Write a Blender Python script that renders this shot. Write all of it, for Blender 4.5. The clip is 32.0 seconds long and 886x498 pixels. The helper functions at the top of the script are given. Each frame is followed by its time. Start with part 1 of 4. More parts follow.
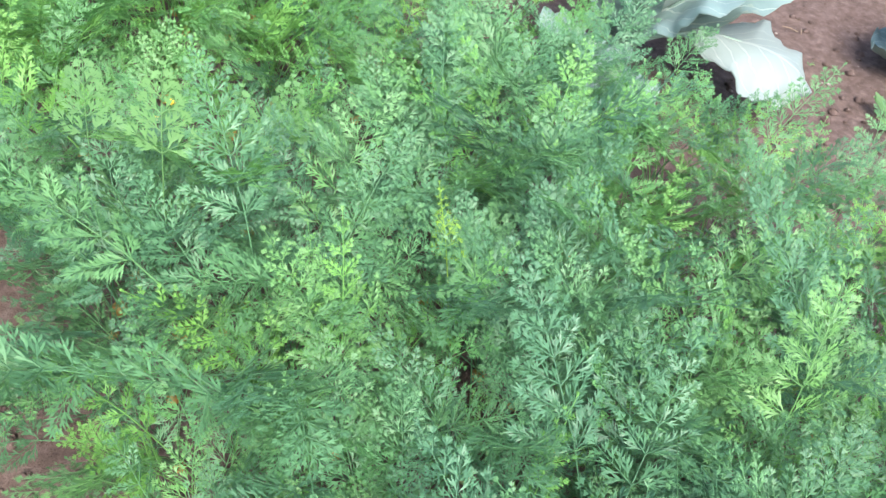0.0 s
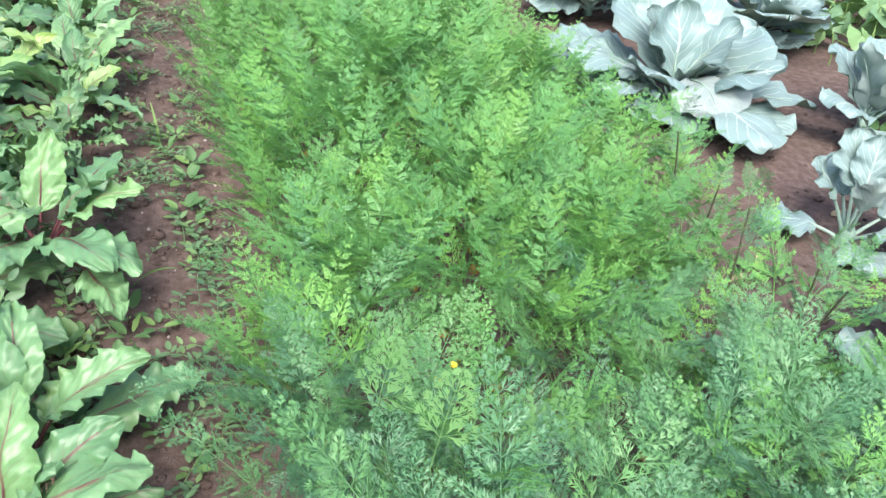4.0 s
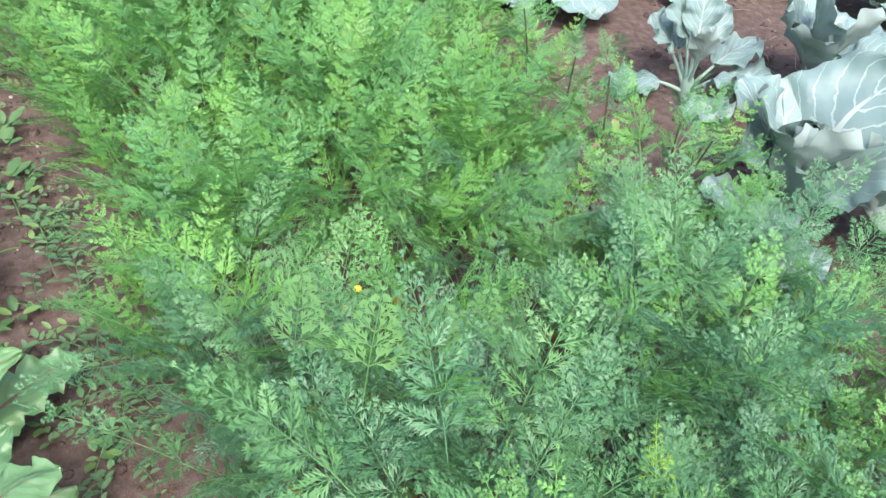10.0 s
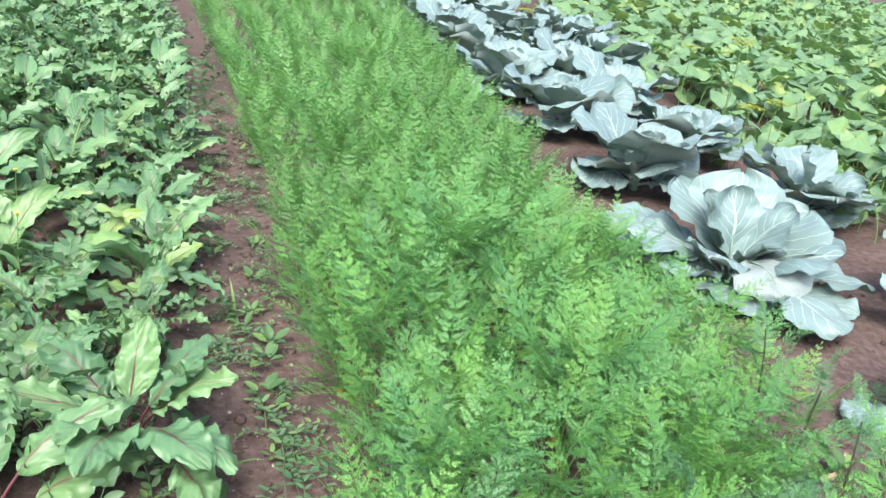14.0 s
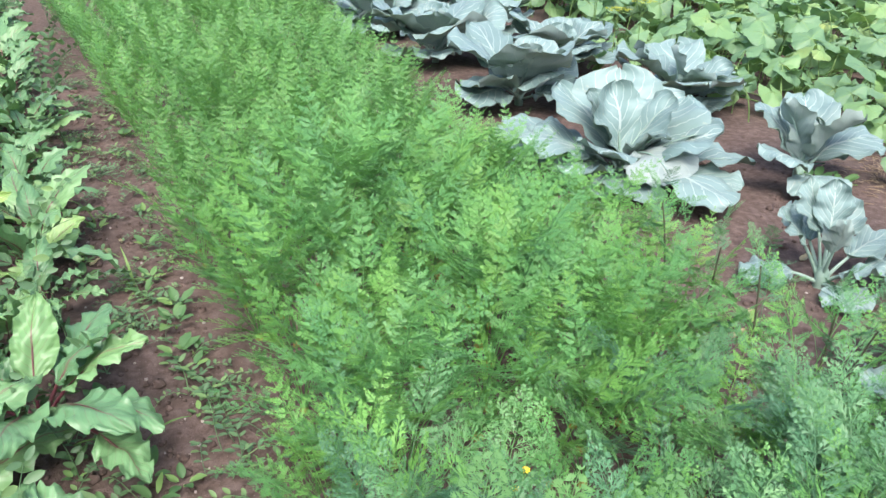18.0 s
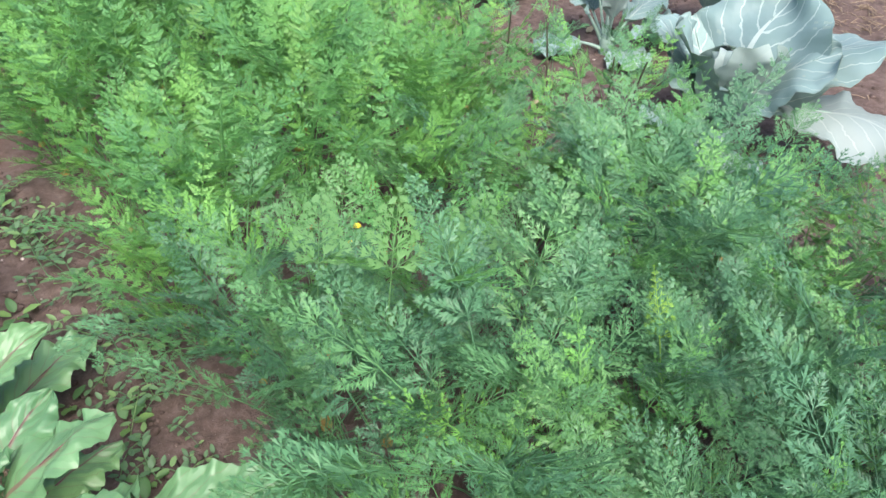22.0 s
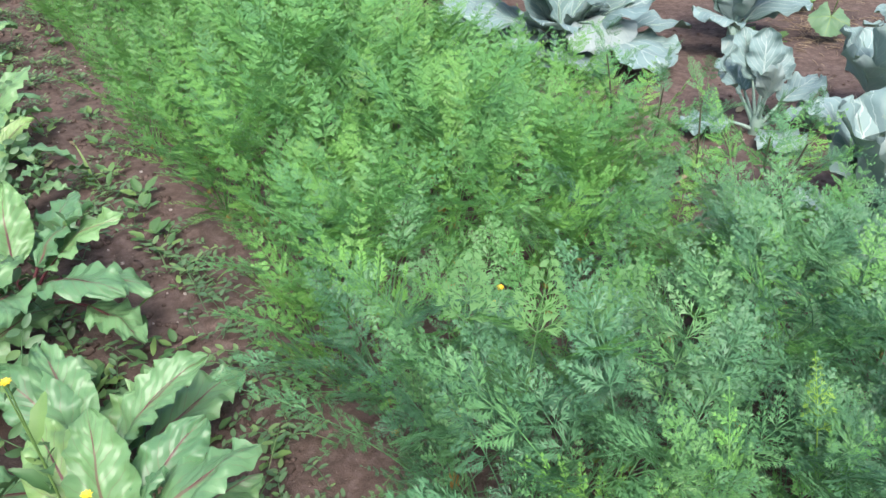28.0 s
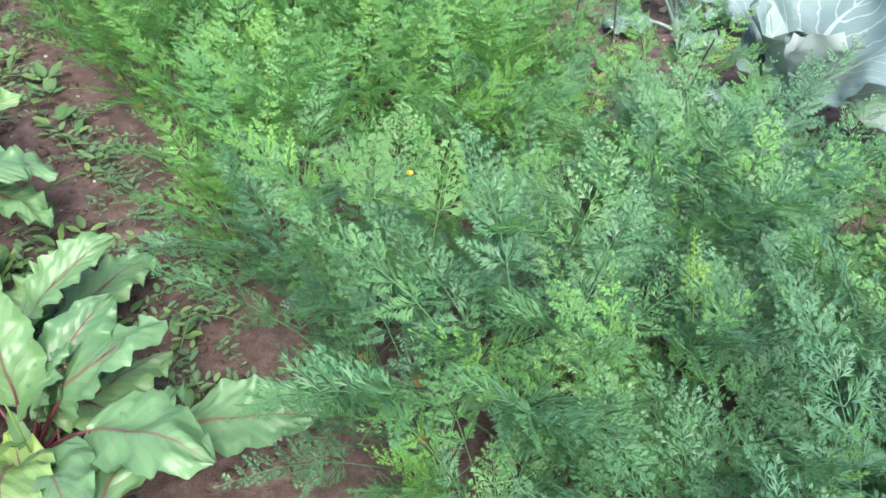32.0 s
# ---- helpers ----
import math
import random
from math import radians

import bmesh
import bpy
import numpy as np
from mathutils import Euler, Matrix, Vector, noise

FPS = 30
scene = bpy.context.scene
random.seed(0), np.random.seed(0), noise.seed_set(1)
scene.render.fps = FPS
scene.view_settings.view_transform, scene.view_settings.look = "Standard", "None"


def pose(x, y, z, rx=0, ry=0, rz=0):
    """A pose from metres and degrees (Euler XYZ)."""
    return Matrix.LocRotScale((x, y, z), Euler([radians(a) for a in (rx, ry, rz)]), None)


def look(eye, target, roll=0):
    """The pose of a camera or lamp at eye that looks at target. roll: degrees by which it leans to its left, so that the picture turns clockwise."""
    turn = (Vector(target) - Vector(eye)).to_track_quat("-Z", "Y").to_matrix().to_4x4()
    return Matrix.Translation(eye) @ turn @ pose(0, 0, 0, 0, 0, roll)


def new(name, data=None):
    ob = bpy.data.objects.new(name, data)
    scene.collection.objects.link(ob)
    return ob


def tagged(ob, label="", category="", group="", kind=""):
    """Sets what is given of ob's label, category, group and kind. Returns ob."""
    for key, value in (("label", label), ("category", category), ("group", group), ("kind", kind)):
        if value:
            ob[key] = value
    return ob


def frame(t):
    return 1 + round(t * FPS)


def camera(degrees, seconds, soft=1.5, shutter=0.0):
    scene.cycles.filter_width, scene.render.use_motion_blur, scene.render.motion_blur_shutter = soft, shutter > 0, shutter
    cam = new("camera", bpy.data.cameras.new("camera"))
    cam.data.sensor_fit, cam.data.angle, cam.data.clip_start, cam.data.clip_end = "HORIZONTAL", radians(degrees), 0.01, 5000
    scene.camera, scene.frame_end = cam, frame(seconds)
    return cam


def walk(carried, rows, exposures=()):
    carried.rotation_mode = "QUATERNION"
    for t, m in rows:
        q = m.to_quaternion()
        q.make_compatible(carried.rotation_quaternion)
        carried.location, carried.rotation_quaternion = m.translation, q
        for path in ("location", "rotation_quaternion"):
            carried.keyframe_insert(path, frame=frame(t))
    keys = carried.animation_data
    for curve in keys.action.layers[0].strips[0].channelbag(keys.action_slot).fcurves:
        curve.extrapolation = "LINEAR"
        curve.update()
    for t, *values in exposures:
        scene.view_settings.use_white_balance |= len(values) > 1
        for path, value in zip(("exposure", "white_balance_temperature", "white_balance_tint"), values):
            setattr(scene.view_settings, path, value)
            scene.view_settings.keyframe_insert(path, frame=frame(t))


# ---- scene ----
cam = camera(61.2, 32.0, soft=1.5)
EXPOSURE = 1.7
EXPOSED = [(0.0, 0.15), (3.0, 0.08), (6.0, -0.05), (9.0, -0.05), (12.0, -0.07), (14.5, -0.06), (17.0, -0.07), (18.0, -0.15), (19.0, -0.27), (23.0, -0.17), (25.5, -0.2), (28.0, -0.3), (29.0, -0.24), (30.0, -0.2), (32.0, -0.1)]
PATH = [
    (0, (0.076, 0.106, 1.207), (1.055, 1.066, -0.249), 10.2),
    (0.5, (0.073, 0.1, 1.217), (1.112, 1.076, -0.187), 10.3),
    (1, (0.055, 0.13, 1.219), (1.003, 1.213, -0.169), 8.7),
    (1.5, (0.037, 0.164, 1.239), (0.86, 1.367, -0.131), 9.4),
    (2, (0.032, 0.198, 1.273), (0.74, 1.473, -0.096), 7.8),
    (2.5, (0.028, 0.211, 1.305), (0.654, 1.624, 0.036), 7.6),
    (3, (0.027, 0.202, 1.337), (0.579, 1.712, 0.147), 6.1),
    (3.5, (0.063, 0.217, 1.358), (0.588, 1.765, 0.205), 8.3),
    (5.5, (-0.047, 0.443, 1.282), (0.694, 1.865, 0.087), 0.6),
    (6, (-0.08, 0.457, 1.326), (0.703, 1.847, 0.121), 4.7),
    (6.5, (-0.107, 0.44, 1.369), (0.665, 1.911, 0.255), 5.2),
    (7, (-0.106, 0.418, 1.405), (0.63, 1.967, 0.376), 3.7),
    (7.5, (-0.096, 0.393, 1.383), (0.645, 1.972, 0.403), 3.8),
    (8, (-0.064, 0.379, 1.349), (0.669, 1.914, 0.297), 3.9),
    (8.5, (-0.05, 0.374, 1.335), (0.71, 1.847, 0.217), 4.3),
    (9, (-0.035, 0.363, 1.312), (0.722, 1.791, 0.133), 3.5),
    (9.5, (0.002, 0.348, 1.305), (0.79, 1.664, 0.022), 2.9),
    (10, (0.011, 0.343, 1.322), (0.878, 1.573, 0.003), 5.3),
    (10.5, (-0.043, 0.344, 1.392), (0.795, 1.75, 0.243), 7.4),
    (11, (-0.09, 0.345, 1.392), (0.587, 1.915, 0.354), 7.6),
    (11.5, (-0.136, 0.357, 1.402), (0.295, 2.037, 0.406), 6.9),
    (12, (-0.145, 0.366, 1.411), (0.16, 2.087, 0.439), 5.7),
    (12.5, (-0.131, 0.376, 1.424), (0.211, 2.116, 0.5), 4.2),
    (13, (-0.132, 0.375, 1.436), (0.324, 2.107, 0.546), 5.2),
    (13.5, (-0.141, 0.379, 1.442), (0.391, 2.104, 0.581), 6.4),
    (14, (-0.155, 0.386, 1.447), (0.394, 2.121, 0.618), 7.2),
    (14.5, (-0.165, 0.394, 1.439), (0.383, 2.126, 0.603), 7.8),
    (16.5, (-0.145, 0.476, 1.434), (0.462, 2.2, 0.621), 4.2),
    (17, (-0.154, 0.447, 1.411), (0.549, 2.138, 0.607), 2.4),
    (17.5, (-0.149, 0.455, 1.386), (0.597, 2.071, 0.475), 5.5),
    (18, (-0.156, 0.368, 1.346), (0.622, 1.961, 0.421), 1.5),
    (18.5, (-0.149, 0.294, 1.327), (0.613, 1.872, 0.364), 0.6),
    (19, (-0.148, 0.24, 1.31), (0.648, 1.767, 0.292), 1.2),
    (19.5, (-0.159, 0.237, 1.304), (0.678, 1.71, 0.24), 0.9),
    (20, (-0.18, 0.232, 1.295), (0.703, 1.646, 0.19), -0.0),
    (20.5, (-0.216, 0.235, 1.281), (0.728, 1.568, 0.127), 1.1),
    (21, (-0.228, 0.236, 1.259), (0.756, 1.502, 0.065), 1.0),
    (21.5, (-0.226, 0.233, 1.254), (0.79, 1.438, 0.022), 1.4),
    (22, (-0.219, 0.236, 1.25), (0.822, 1.387, -0.011), 1.4),
    (22.5, (-0.21, 0.217, 1.248), (0.878, 1.338, 0.0), 0.9),
    (23, (-0.212, 0.211, 1.248), (0.893, 1.304, -0.011), 1.7),
    (23.5, (-0.214, 0.204, 1.243), (0.914, 1.29, -0.001), 1.4),
    (24, (-0.229, 0.212, 1.263), (0.895, 1.348, 0.06), 1.7),
    (24.5, (-0.255, 0.233, 1.295), (0.829, 1.48, 0.169), 3.4),
    (25, (-0.261, 0.242, 1.322), (0.761, 1.592, 0.258), 2.4),
    (25.5, (-0.271, 0.257, 1.326), (0.724, 1.656, 0.3), 2.2),
    (27.5, (-0.297, 0.25, 1.277), (0.509, 1.766, 0.252), -1.3),
    (28, (-0.274, 0.245, 1.253), (0.576, 1.672, 0.137), -0.8),
    (28.5, (-0.262, 0.243, 1.247), (0.645, 1.586, 0.074), -0.5),
    (29, (-0.232, 0.229, 1.24), (0.736, 1.481, 0.017), 0.5),
    (29.5, (-0.199, 0.206, 1.233), (0.815, 1.392, -0.019), -0.7),
    (30, (-0.186, 0.19, 1.229), (0.852, 1.333, -0.043), -1.0),
    (30.5, (-0.194, 0.18, 1.215), (0.87, 1.273, -0.079), -1.0),
    (31, (-0.226, 0.189, 1.203), (0.832, 1.25, -0.122), 1.8),
    (31.5, (-0.248, 0.198, 1.197), (0.715, 1.322, -0.148), 2.0),
    (32, (-0.251, 0.17, 1.23), (0.66, 1.382, -0.076), 3.5),
]
walk(cam, [(t, look(eye, target, roll)) for t, eye, target, roll in PATH], [(t, EXPOSURE + e, 6380, 14) for t, e in EXPOSED])

# ---- world, sun, exposure ----
world = bpy.data.worlds.new("overcast_sky")
scene.world = world
world.use_nodes = True
wn = world.node_tree
sky = wn.nodes.new("ShaderNodeTexSky")
sky.sky_type, sky.sun_disc = "NISHITA", False
sky.sun_elevation, sky.sun_rotation = radians(56), radians(205)
sky.air_density, sky.dust_density, sky.ozone_density = 1.0, 4.0, 1.0
wn.links.new(sky.outputs[0], wn.nodes["Background"].inputs[0])
wn.nodes["Background"].inputs[1].default_value = 0.12
sun = new("sun", bpy.data.lights.new("sun", "SUN"))
sun.data.energy, sun.data.angle, sun.data.color = 1.3, radians(40), (1.0, 0.975, 0.94)
# a veiled sun, high up behind the camera
sun.matrix_world = look((0, 0, 0), (-math.sin(radians(205)) * math.cos(radians(56)), -math.cos(radians(205)) * math.cos(radians(56)), -math.sin(radians(56))))


# ---- materials ----
def material(name):
    m = bpy.data.materials.new(name)
    m.use_nodes = True
    nt = m.node_tree
    return m, nt, nt.nodes["Principled BSDF"], nt.nodes["Material Output"]


def node(nt, kind, **inputs):
    n = nt.nodes.new(kind)
    for k, v in inputs.items():
        n.inputs[k.replace("_", " ")].default_value = v
    return n


def ramp(nt, fac, stops):
    r = nt.nodes.new("ShaderNodeValToRGB")
    el = r.color_ramp.elements
    while len(el) < len(stops):
        el.new(0.5)
    for e, (p, c) in zip(el, stops):
        e.position, e.color = p, (*c, 1)
    nt.links.new(fac, r.inputs[0])
    return r.outputs[0]


def maths(nt, op, a, b=None, c=None):
    n = nt.nodes.new("ShaderNodeMath")
    n.operation = op
    for i, v in enumerate((a, b, c)):
        if v is None:
            continue
        if isinstance(v, (int, float)):
            n.inputs[i].default_value = v
        else:
            nt.links.new(v, n.inputs[i])
    return n.outputs[0]


def mixed(nt, fac, a, b, blend="MIX"):
    n = nt.nodes.new("ShaderNodeMix")
    n.data_type, n.blend_type = "RGBA", blend
    for i, v in ((0, fac), (6, a), (7, b)):
        if isinstance(v, (int, float)):
            n.inputs[i].default_value = v
        elif isinstance(v, tuple):
            n.inputs[i].default_value = (*v, 1)
        else:
            nt.links.new(v, n.inputs[i])
    return n.outputs[2]


def leaf_material(name, stops, rough=0.5, clear=0.25, grain=60.0, veins=None, vein_colour=(0.3, 0.4, 0.2), spots=None, wax=None, island=False, gloss=0.5, blister=0.0):
    """A leaf: colour by plant, blotches, veins along the leaf's own u and v, and light through it."""
    m, nt, bsdf, out = material(name)
    chance = nt.nodes.new("ShaderNodeNewGeometry").outputs["Random Per Island"] if island else nt.nodes.new("ShaderNodeObjectInfo").outputs["Random"]
    co = nt.nodes.new("ShaderNodeTexCoord").outputs["Object"]
    place = nt.nodes.new("ShaderNodeNewGeometry").outputs["Position"]
    fine = node(nt, "ShaderNodeTexNoise", Scale=grain, Detail=3.0)
    nt.links.new(co, fine.inputs["Vector"])
    wide = node(nt, "ShaderNodeTexNoise", Scale=2.2, Detail=2.0)
    nt.links.new(place, wide.inputs["Vector"])
    shift = maths(nt, "MULTIPLY_ADD", wide.outputs[0], 0.6, -0.3)
    f = maths(nt, "ADD", maths(nt, "MULTIPLY_ADD", chance, 0.85, 0.05), shift)
    f = maths(nt, "ADD", f, maths(nt, "MULTIPLY_ADD", fine.outputs[0], 0.14, -0.07))
    col = ramp(nt, f, stops)
    height = fine.outputs[0]
    if wax:
        bloom = node(nt, "ShaderNodeTexNoise", Scale=9.0, Detail=4.0, Roughness=0.6)
        nt.links.new(co, bloom.inputs["Vector"])
        col = mixed(nt, maths(nt, "MULTIPLY", maths(nt, "SMOOTH_MIN", bloom.outputs[0], 1.0, 0.1), 0.5), col, wax)
    if veins:
        uv = nt.nodes.new("ShaderNodeUVMap")
        sep = nt.nodes.new("ShaderNodeSeparateXYZ")
        nt.links.new(uv.outputs[0], sep.inputs[0])
        a = maths(nt, "ABSOLUTE", maths(nt, "SUBTRACT", sep.outputs[0], 0.5))
        v = sep.outputs[1]
        wob = maths(nt, "MULTIPLY", fine.outputs[0], 0.5)
        mid = maths(nt, "LESS_THAN", a, maths(nt, "MULTIPLY_ADD", v, -0.028, 0.034))
        s = maths(nt, "SUBTRACT", maths(nt, "MULTIPLY", v, veins[0]), maths(nt, "MULTIPLY", a, veins[1]))
        tri = maths(nt, "PINGPONG", maths(nt, "ADD", s, wob), 0.5)
        side = maths(nt, "LESS_THAN", tri, maths(nt, "MULTIPLY_ADD", a, -0.1, 0.07))
        line = maths(nt, "MAXIMUM", mid, maths(nt, "MULTIPLY", side, veins[2]))
        col = mixed(nt, line, col, vein_colour)
        height = maths(nt, "ADD", maths(nt, "MULTIPLY", fine.outputs[0], 0.4), maths(nt, "MULTIPLY", tri, 1.2 + blister))
    if spots:
        bug = node(nt, "ShaderNodeTexNoise", Scale=26.0, Detail=1.0)
        nt.links.new(co, bug.inputs["Vector"])
        col = mixed(nt, maths(nt, "GREATER_THAN", bug.outputs[0], 0.74), col, spots)
    nt.links.new(col, bsdf.inputs["Base Color"])
    bsdf.inputs["Roughness"].default_value = rough
    bsdf.inputs["Specular IOR Level"].default_value = gloss
    bump = node(nt, "ShaderNodeBump", Strength=0.35, Distance=0.004)
    nt.links.new(height, bump.inputs["Height"])
    nt.links.new(bump.outputs[0], bsdf.inputs["Normal"])
    thin = nt.nodes.new("ShaderNodeBsdfTranslucent")
    nt.links.new(mixed(nt, 1.0, col, (1.0, 1.0, 0.55), "MULTIPLY"), thin.inputs[0])
    both = nt.nodes.new("ShaderNodeMixShader")
    both.inputs[0].default_value = clear
    nt.links.new(bsdf.outputs[0], both.inputs[1])
    nt.links.new(thin.outputs[0], both.inputs[2])
    nt.links.new(both.outputs[0], out.inputs[0])
    return m


def plain_material(name, a, b, rough=0.6, scale=30.0, bump=0.3, gloss=0.5):
    m, nt, bsdf, out = material(name)
    co = nt.nodes.new("ShaderNodeTexCoord").outputs["Object"]
    n = node(nt, "ShaderNodeTexNoise", Scale=scale, Detail=4.0)
    nt.links.new(co, n.inputs["Vector"])
    chance = nt.nodes.new("ShaderNodeObjectInfo").outputs["Random"]
    f = maths(nt, "ADD", n.outputs[0], maths(nt, "MULTIPLY_ADD", chance, 0.4, -0.2))
    nt.links.new(ramp(nt, f, [(0.3, a), (0.7, b)]), bsdf.inputs["Base Color"])
    bsdf.inputs["Roughness"].default_value = rough
    bsdf.inputs["Specular IOR Level"].default_value = gloss
    bp = node(nt, "ShaderNodeBump", Strength=bump, Distance=0.003)
    nt.links.new(n.outputs[0], bp.inputs["Height"])
    nt.links.new(bp.outputs[0], bsdf.inputs["Normal"])
    return m


def soil_material():
    m, nt, bsdf, out = material("garden_soil")
    place = nt.nodes.new("ShaderNodeNewGeometry").outputs["Position"]
    big = node(nt, "ShaderNodeTexNoise", Scale=2.5, Detail=4.0)
    mid = node(nt, "ShaderNodeTexNoise", Scale=28.0, Detail=6.0, Roughness=0.65)
    fine = node(nt, "ShaderNodeTexNoise", Scale=240.0, Detail=3.0)
    for n in (big, mid, fine):
        nt.links.new(place, n.inputs["Vector"])
    base = ramp(nt, mid.outputs[0], [(0.28, (0.058, 0.042, 0.035)), (0.48, (0.1, 0.073, 0.061)), (0.62, (0.135, 0.101, 0.087)), (0.8, (0.19, 0.15, 0.133))])
    dry = mixed(nt, maths(nt, "MULTIPLY_ADD", big.outputs[0], 1.6, -0.5), base, mixed(nt, 1.0, base, (1.35, 1.3, 1.28), "MULTIPLY"))
    col = mixed(nt, maths(nt, "GREATER_THAN", fine.outputs[0], 0.7), dry, (0.25, 0.21, 0.18))
    nt.links.new(col, bsdf.inputs["Base Color"])
    bsdf.inputs["Roughness"].default_value = 0.95
    bsdf.inputs["Specular IOR Level"].default_value = 0.2
    h = maths(nt, "ADD", mid.outputs[0], maths(nt, "MULTIPLY", fine.outputs[0], 0.3))
    bp = node(nt, "ShaderNodeBump", Strength=0.8, Distance=0.012)
    nt.links.new(h, bp.inputs["Height"])
    nt.links.new(bp.outputs[0], bsdf.inputs["Normal"])
    return m


# Greyer near, brighter farther on: variety, partly backlight through the leaves put in colour.
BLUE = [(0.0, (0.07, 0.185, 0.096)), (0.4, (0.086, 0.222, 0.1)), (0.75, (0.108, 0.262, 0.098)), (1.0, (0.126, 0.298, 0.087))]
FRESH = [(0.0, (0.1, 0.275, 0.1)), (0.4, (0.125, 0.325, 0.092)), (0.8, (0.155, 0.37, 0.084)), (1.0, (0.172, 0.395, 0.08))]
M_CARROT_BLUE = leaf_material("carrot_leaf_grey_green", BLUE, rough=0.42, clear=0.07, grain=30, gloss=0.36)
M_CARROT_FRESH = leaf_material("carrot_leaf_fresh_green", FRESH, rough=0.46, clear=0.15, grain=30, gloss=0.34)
# Fresh green raised slightly again, backlight partly included, for the far bed.
M_CARROT_FAR = leaf_material("carrot_leaf_far", [(0.0, (0.106, 0.28, 0.1)), (0.4, (0.133, 0.335, 0.092)), (0.8, (0.162, 0.38, 0.084)), (1.0, (0.178, 0.4, 0.08))], rough=0.42, clear=0.28, grain=30, island=True)
M_CARROT_YELLOW = leaf_material("carrot_leaf_yellow", [(0.0, (0.2, 0.4, 0.055)), (1.0, (0.25, 0.44, 0.065))], rough=0.45, clear=0.25, grain=30)
M_CARROT_LIME = leaf_material("carrot_leaf_lime", [(0.0, (0.135, 0.34, 0.08)), (1.0, (0.175, 0.39, 0.076))], rough=0.42, clear=0.25, grain=30)
M_CARROT_BROAD = leaf_material("carrot_leaf_broad", [(0.0, (0.125, 0.28, 0.105)), (1.0, (0.155, 0.33, 0.11))], rough=0.4, clear=0.2, grain=30)
M_CROWN = plain_material("carrot_crown", (0.16, 0.22, 0.05), (0.4, 0.2, 0.05), 0.6, 60)
BEET_GREEN = [(0.0, (0.1, 0.225, 0.1)), (0.5, (0.138, 0.28, 0.122)), (0.85, (0.176, 0.33, 0.124)), (1.0, (0.255, 0.395, 0.106))]
M_BEET = leaf_material("beet_leaf", BEET_GREEN, rough=0.35, clear=0.12, grain=45, veins=(8.0, 5.0, 0.35), vein_colour=(0.17, 0.13, 0.085), spots=None, blister=0.4, gloss=0.46)
M_BEET_FAR = leaf_material("beet_leaf_far", BEET_GREEN, rough=0.35, clear=0.12, grain=45, veins=(8.0, 5.0, 0.35), vein_colour=(0.17, 0.13, 0.085), blister=0.4, gloss=0.46, island=True)
M_BEET_STALK = plain_material("beet_stalk", (0.1, 0.024, 0.034), (0.2, 0.075, 0.08), 0.35, 40)
M_BEET_ROOT = plain_material("beet_root", (0.06, 0.01, 0.02), (0.14, 0.04, 0.04), 0.7, 40)
M_CABBAGE = leaf_material("cabbage_leaf", [(0.0, (0.14, 0.24, 0.21)), (0.5, (0.178, 0.295, 0.26)), (1.0, (0.22, 0.342, 0.29))], rough=0.42, clear=0.22, grain=40, veins=(6.0, 6.0, 0.75), vein_colour=(0.46, 0.56, 0.52), spots=None, wax=(0.4, 0.51, 0.54), blister=0.8)
M_CABBAGE_BACK = leaf_material("cabbage_leaf_underside", [(0.0, (0.24, 0.34, 0.3)), (1.0, (0.32, 0.415, 0.375))], rough=0.55, clear=0.3, grain=40, veins=(7.0, 6.0, 0.8), vein_colour=(0.34, 0.43, 0.38), wax=(0.34, 0.42, 0.42))
M_CABBAGE_PALE = leaf_material("cabbage_leaf_pale", [(0.0, (0.27, 0.345, 0.315)), (1.0, (0.33, 0.405, 0.375))], rough=0.5, clear=0.25, grain=40, veins=(6.0, 6.0, 0.7), vein_colour=(0.4, 0.47, 0.44), wax=(0.33, 0.41, 0.41))
M_CABBAGE_RIB = plain_material("cabbage_rib", (0.19, 0.3, 0.235), (0.27, 0.38, 0.31), 0.5, 30)
M_CUKE = leaf_material("cucumber_leaf", [(0.0, (0.135, 0.26, 0.14)), (0.5, (0.175, 0.325, 0.16)), (0.85, (0.215, 0.38, 0.14)), (1.0, (0.36, 0.43, 0.12))], rough=0.5, clear=0.3, grain=50, veins=(5.0, 5.0, 0.4), vein_colour=(0.2, 0.33, 0.12))
M_CUKE_FAR = leaf_material("cucumber_leaf_far", [(0.0, (0.135, 0.26, 0.14)), (0.5, (0.175, 0.325, 0.16)), (0.85, (0.215, 0.38, 0.14)), (1.0, (0.36, 0.43, 0.12))], rough=0.5, clear=0.3, grain=50, veins=(5.0, 5.0, 0.4), vein_colour=(0.2, 0.33, 0.12), island=True)
M_STEM = plain_material("green_stem", (0.1, 0.19, 0.05), (0.18, 0.3, 0.08), 0.5, 40)
M_WEED = leaf_material("weed_leaf", [(0.0, (0.06, 0.15, 0.05)), (0.6, (0.11, 0.23, 0.08)), (1.0, (0.2, 0.34, 0.09))], rough=0.55, clear=0.25, grain=60)
M_GRASS = leaf_material("grass_blade", [(0.0, (0.1, 0.22, 0.05)), (0.7, (0.2, 0.34, 0.1)), (1.0, (0.34, 0.44, 0.2))], rough=0.5, clear=0.3, grain=20)
M_FLOWER = plain_material("yellow_petal", (0.75, 0.52, 0.02), (0.85, 0.65, 0.04), 0.6, 80)
M_SEED = plain_material("dry_seed_head", (0.3, 0.2, 0.13), (0.5, 0.38, 0.28), 0.9, 80)
M_STRAW = plain_material("dry_straw", (0.26, 0.19, 0.12), (0.46, 0.38, 0.25), 0.8, 60)
M_STONE = plain_material("pale_pebble", (0.3, 0.26, 0.23), (0.55, 0.5, 0.46), 0.8, 50)
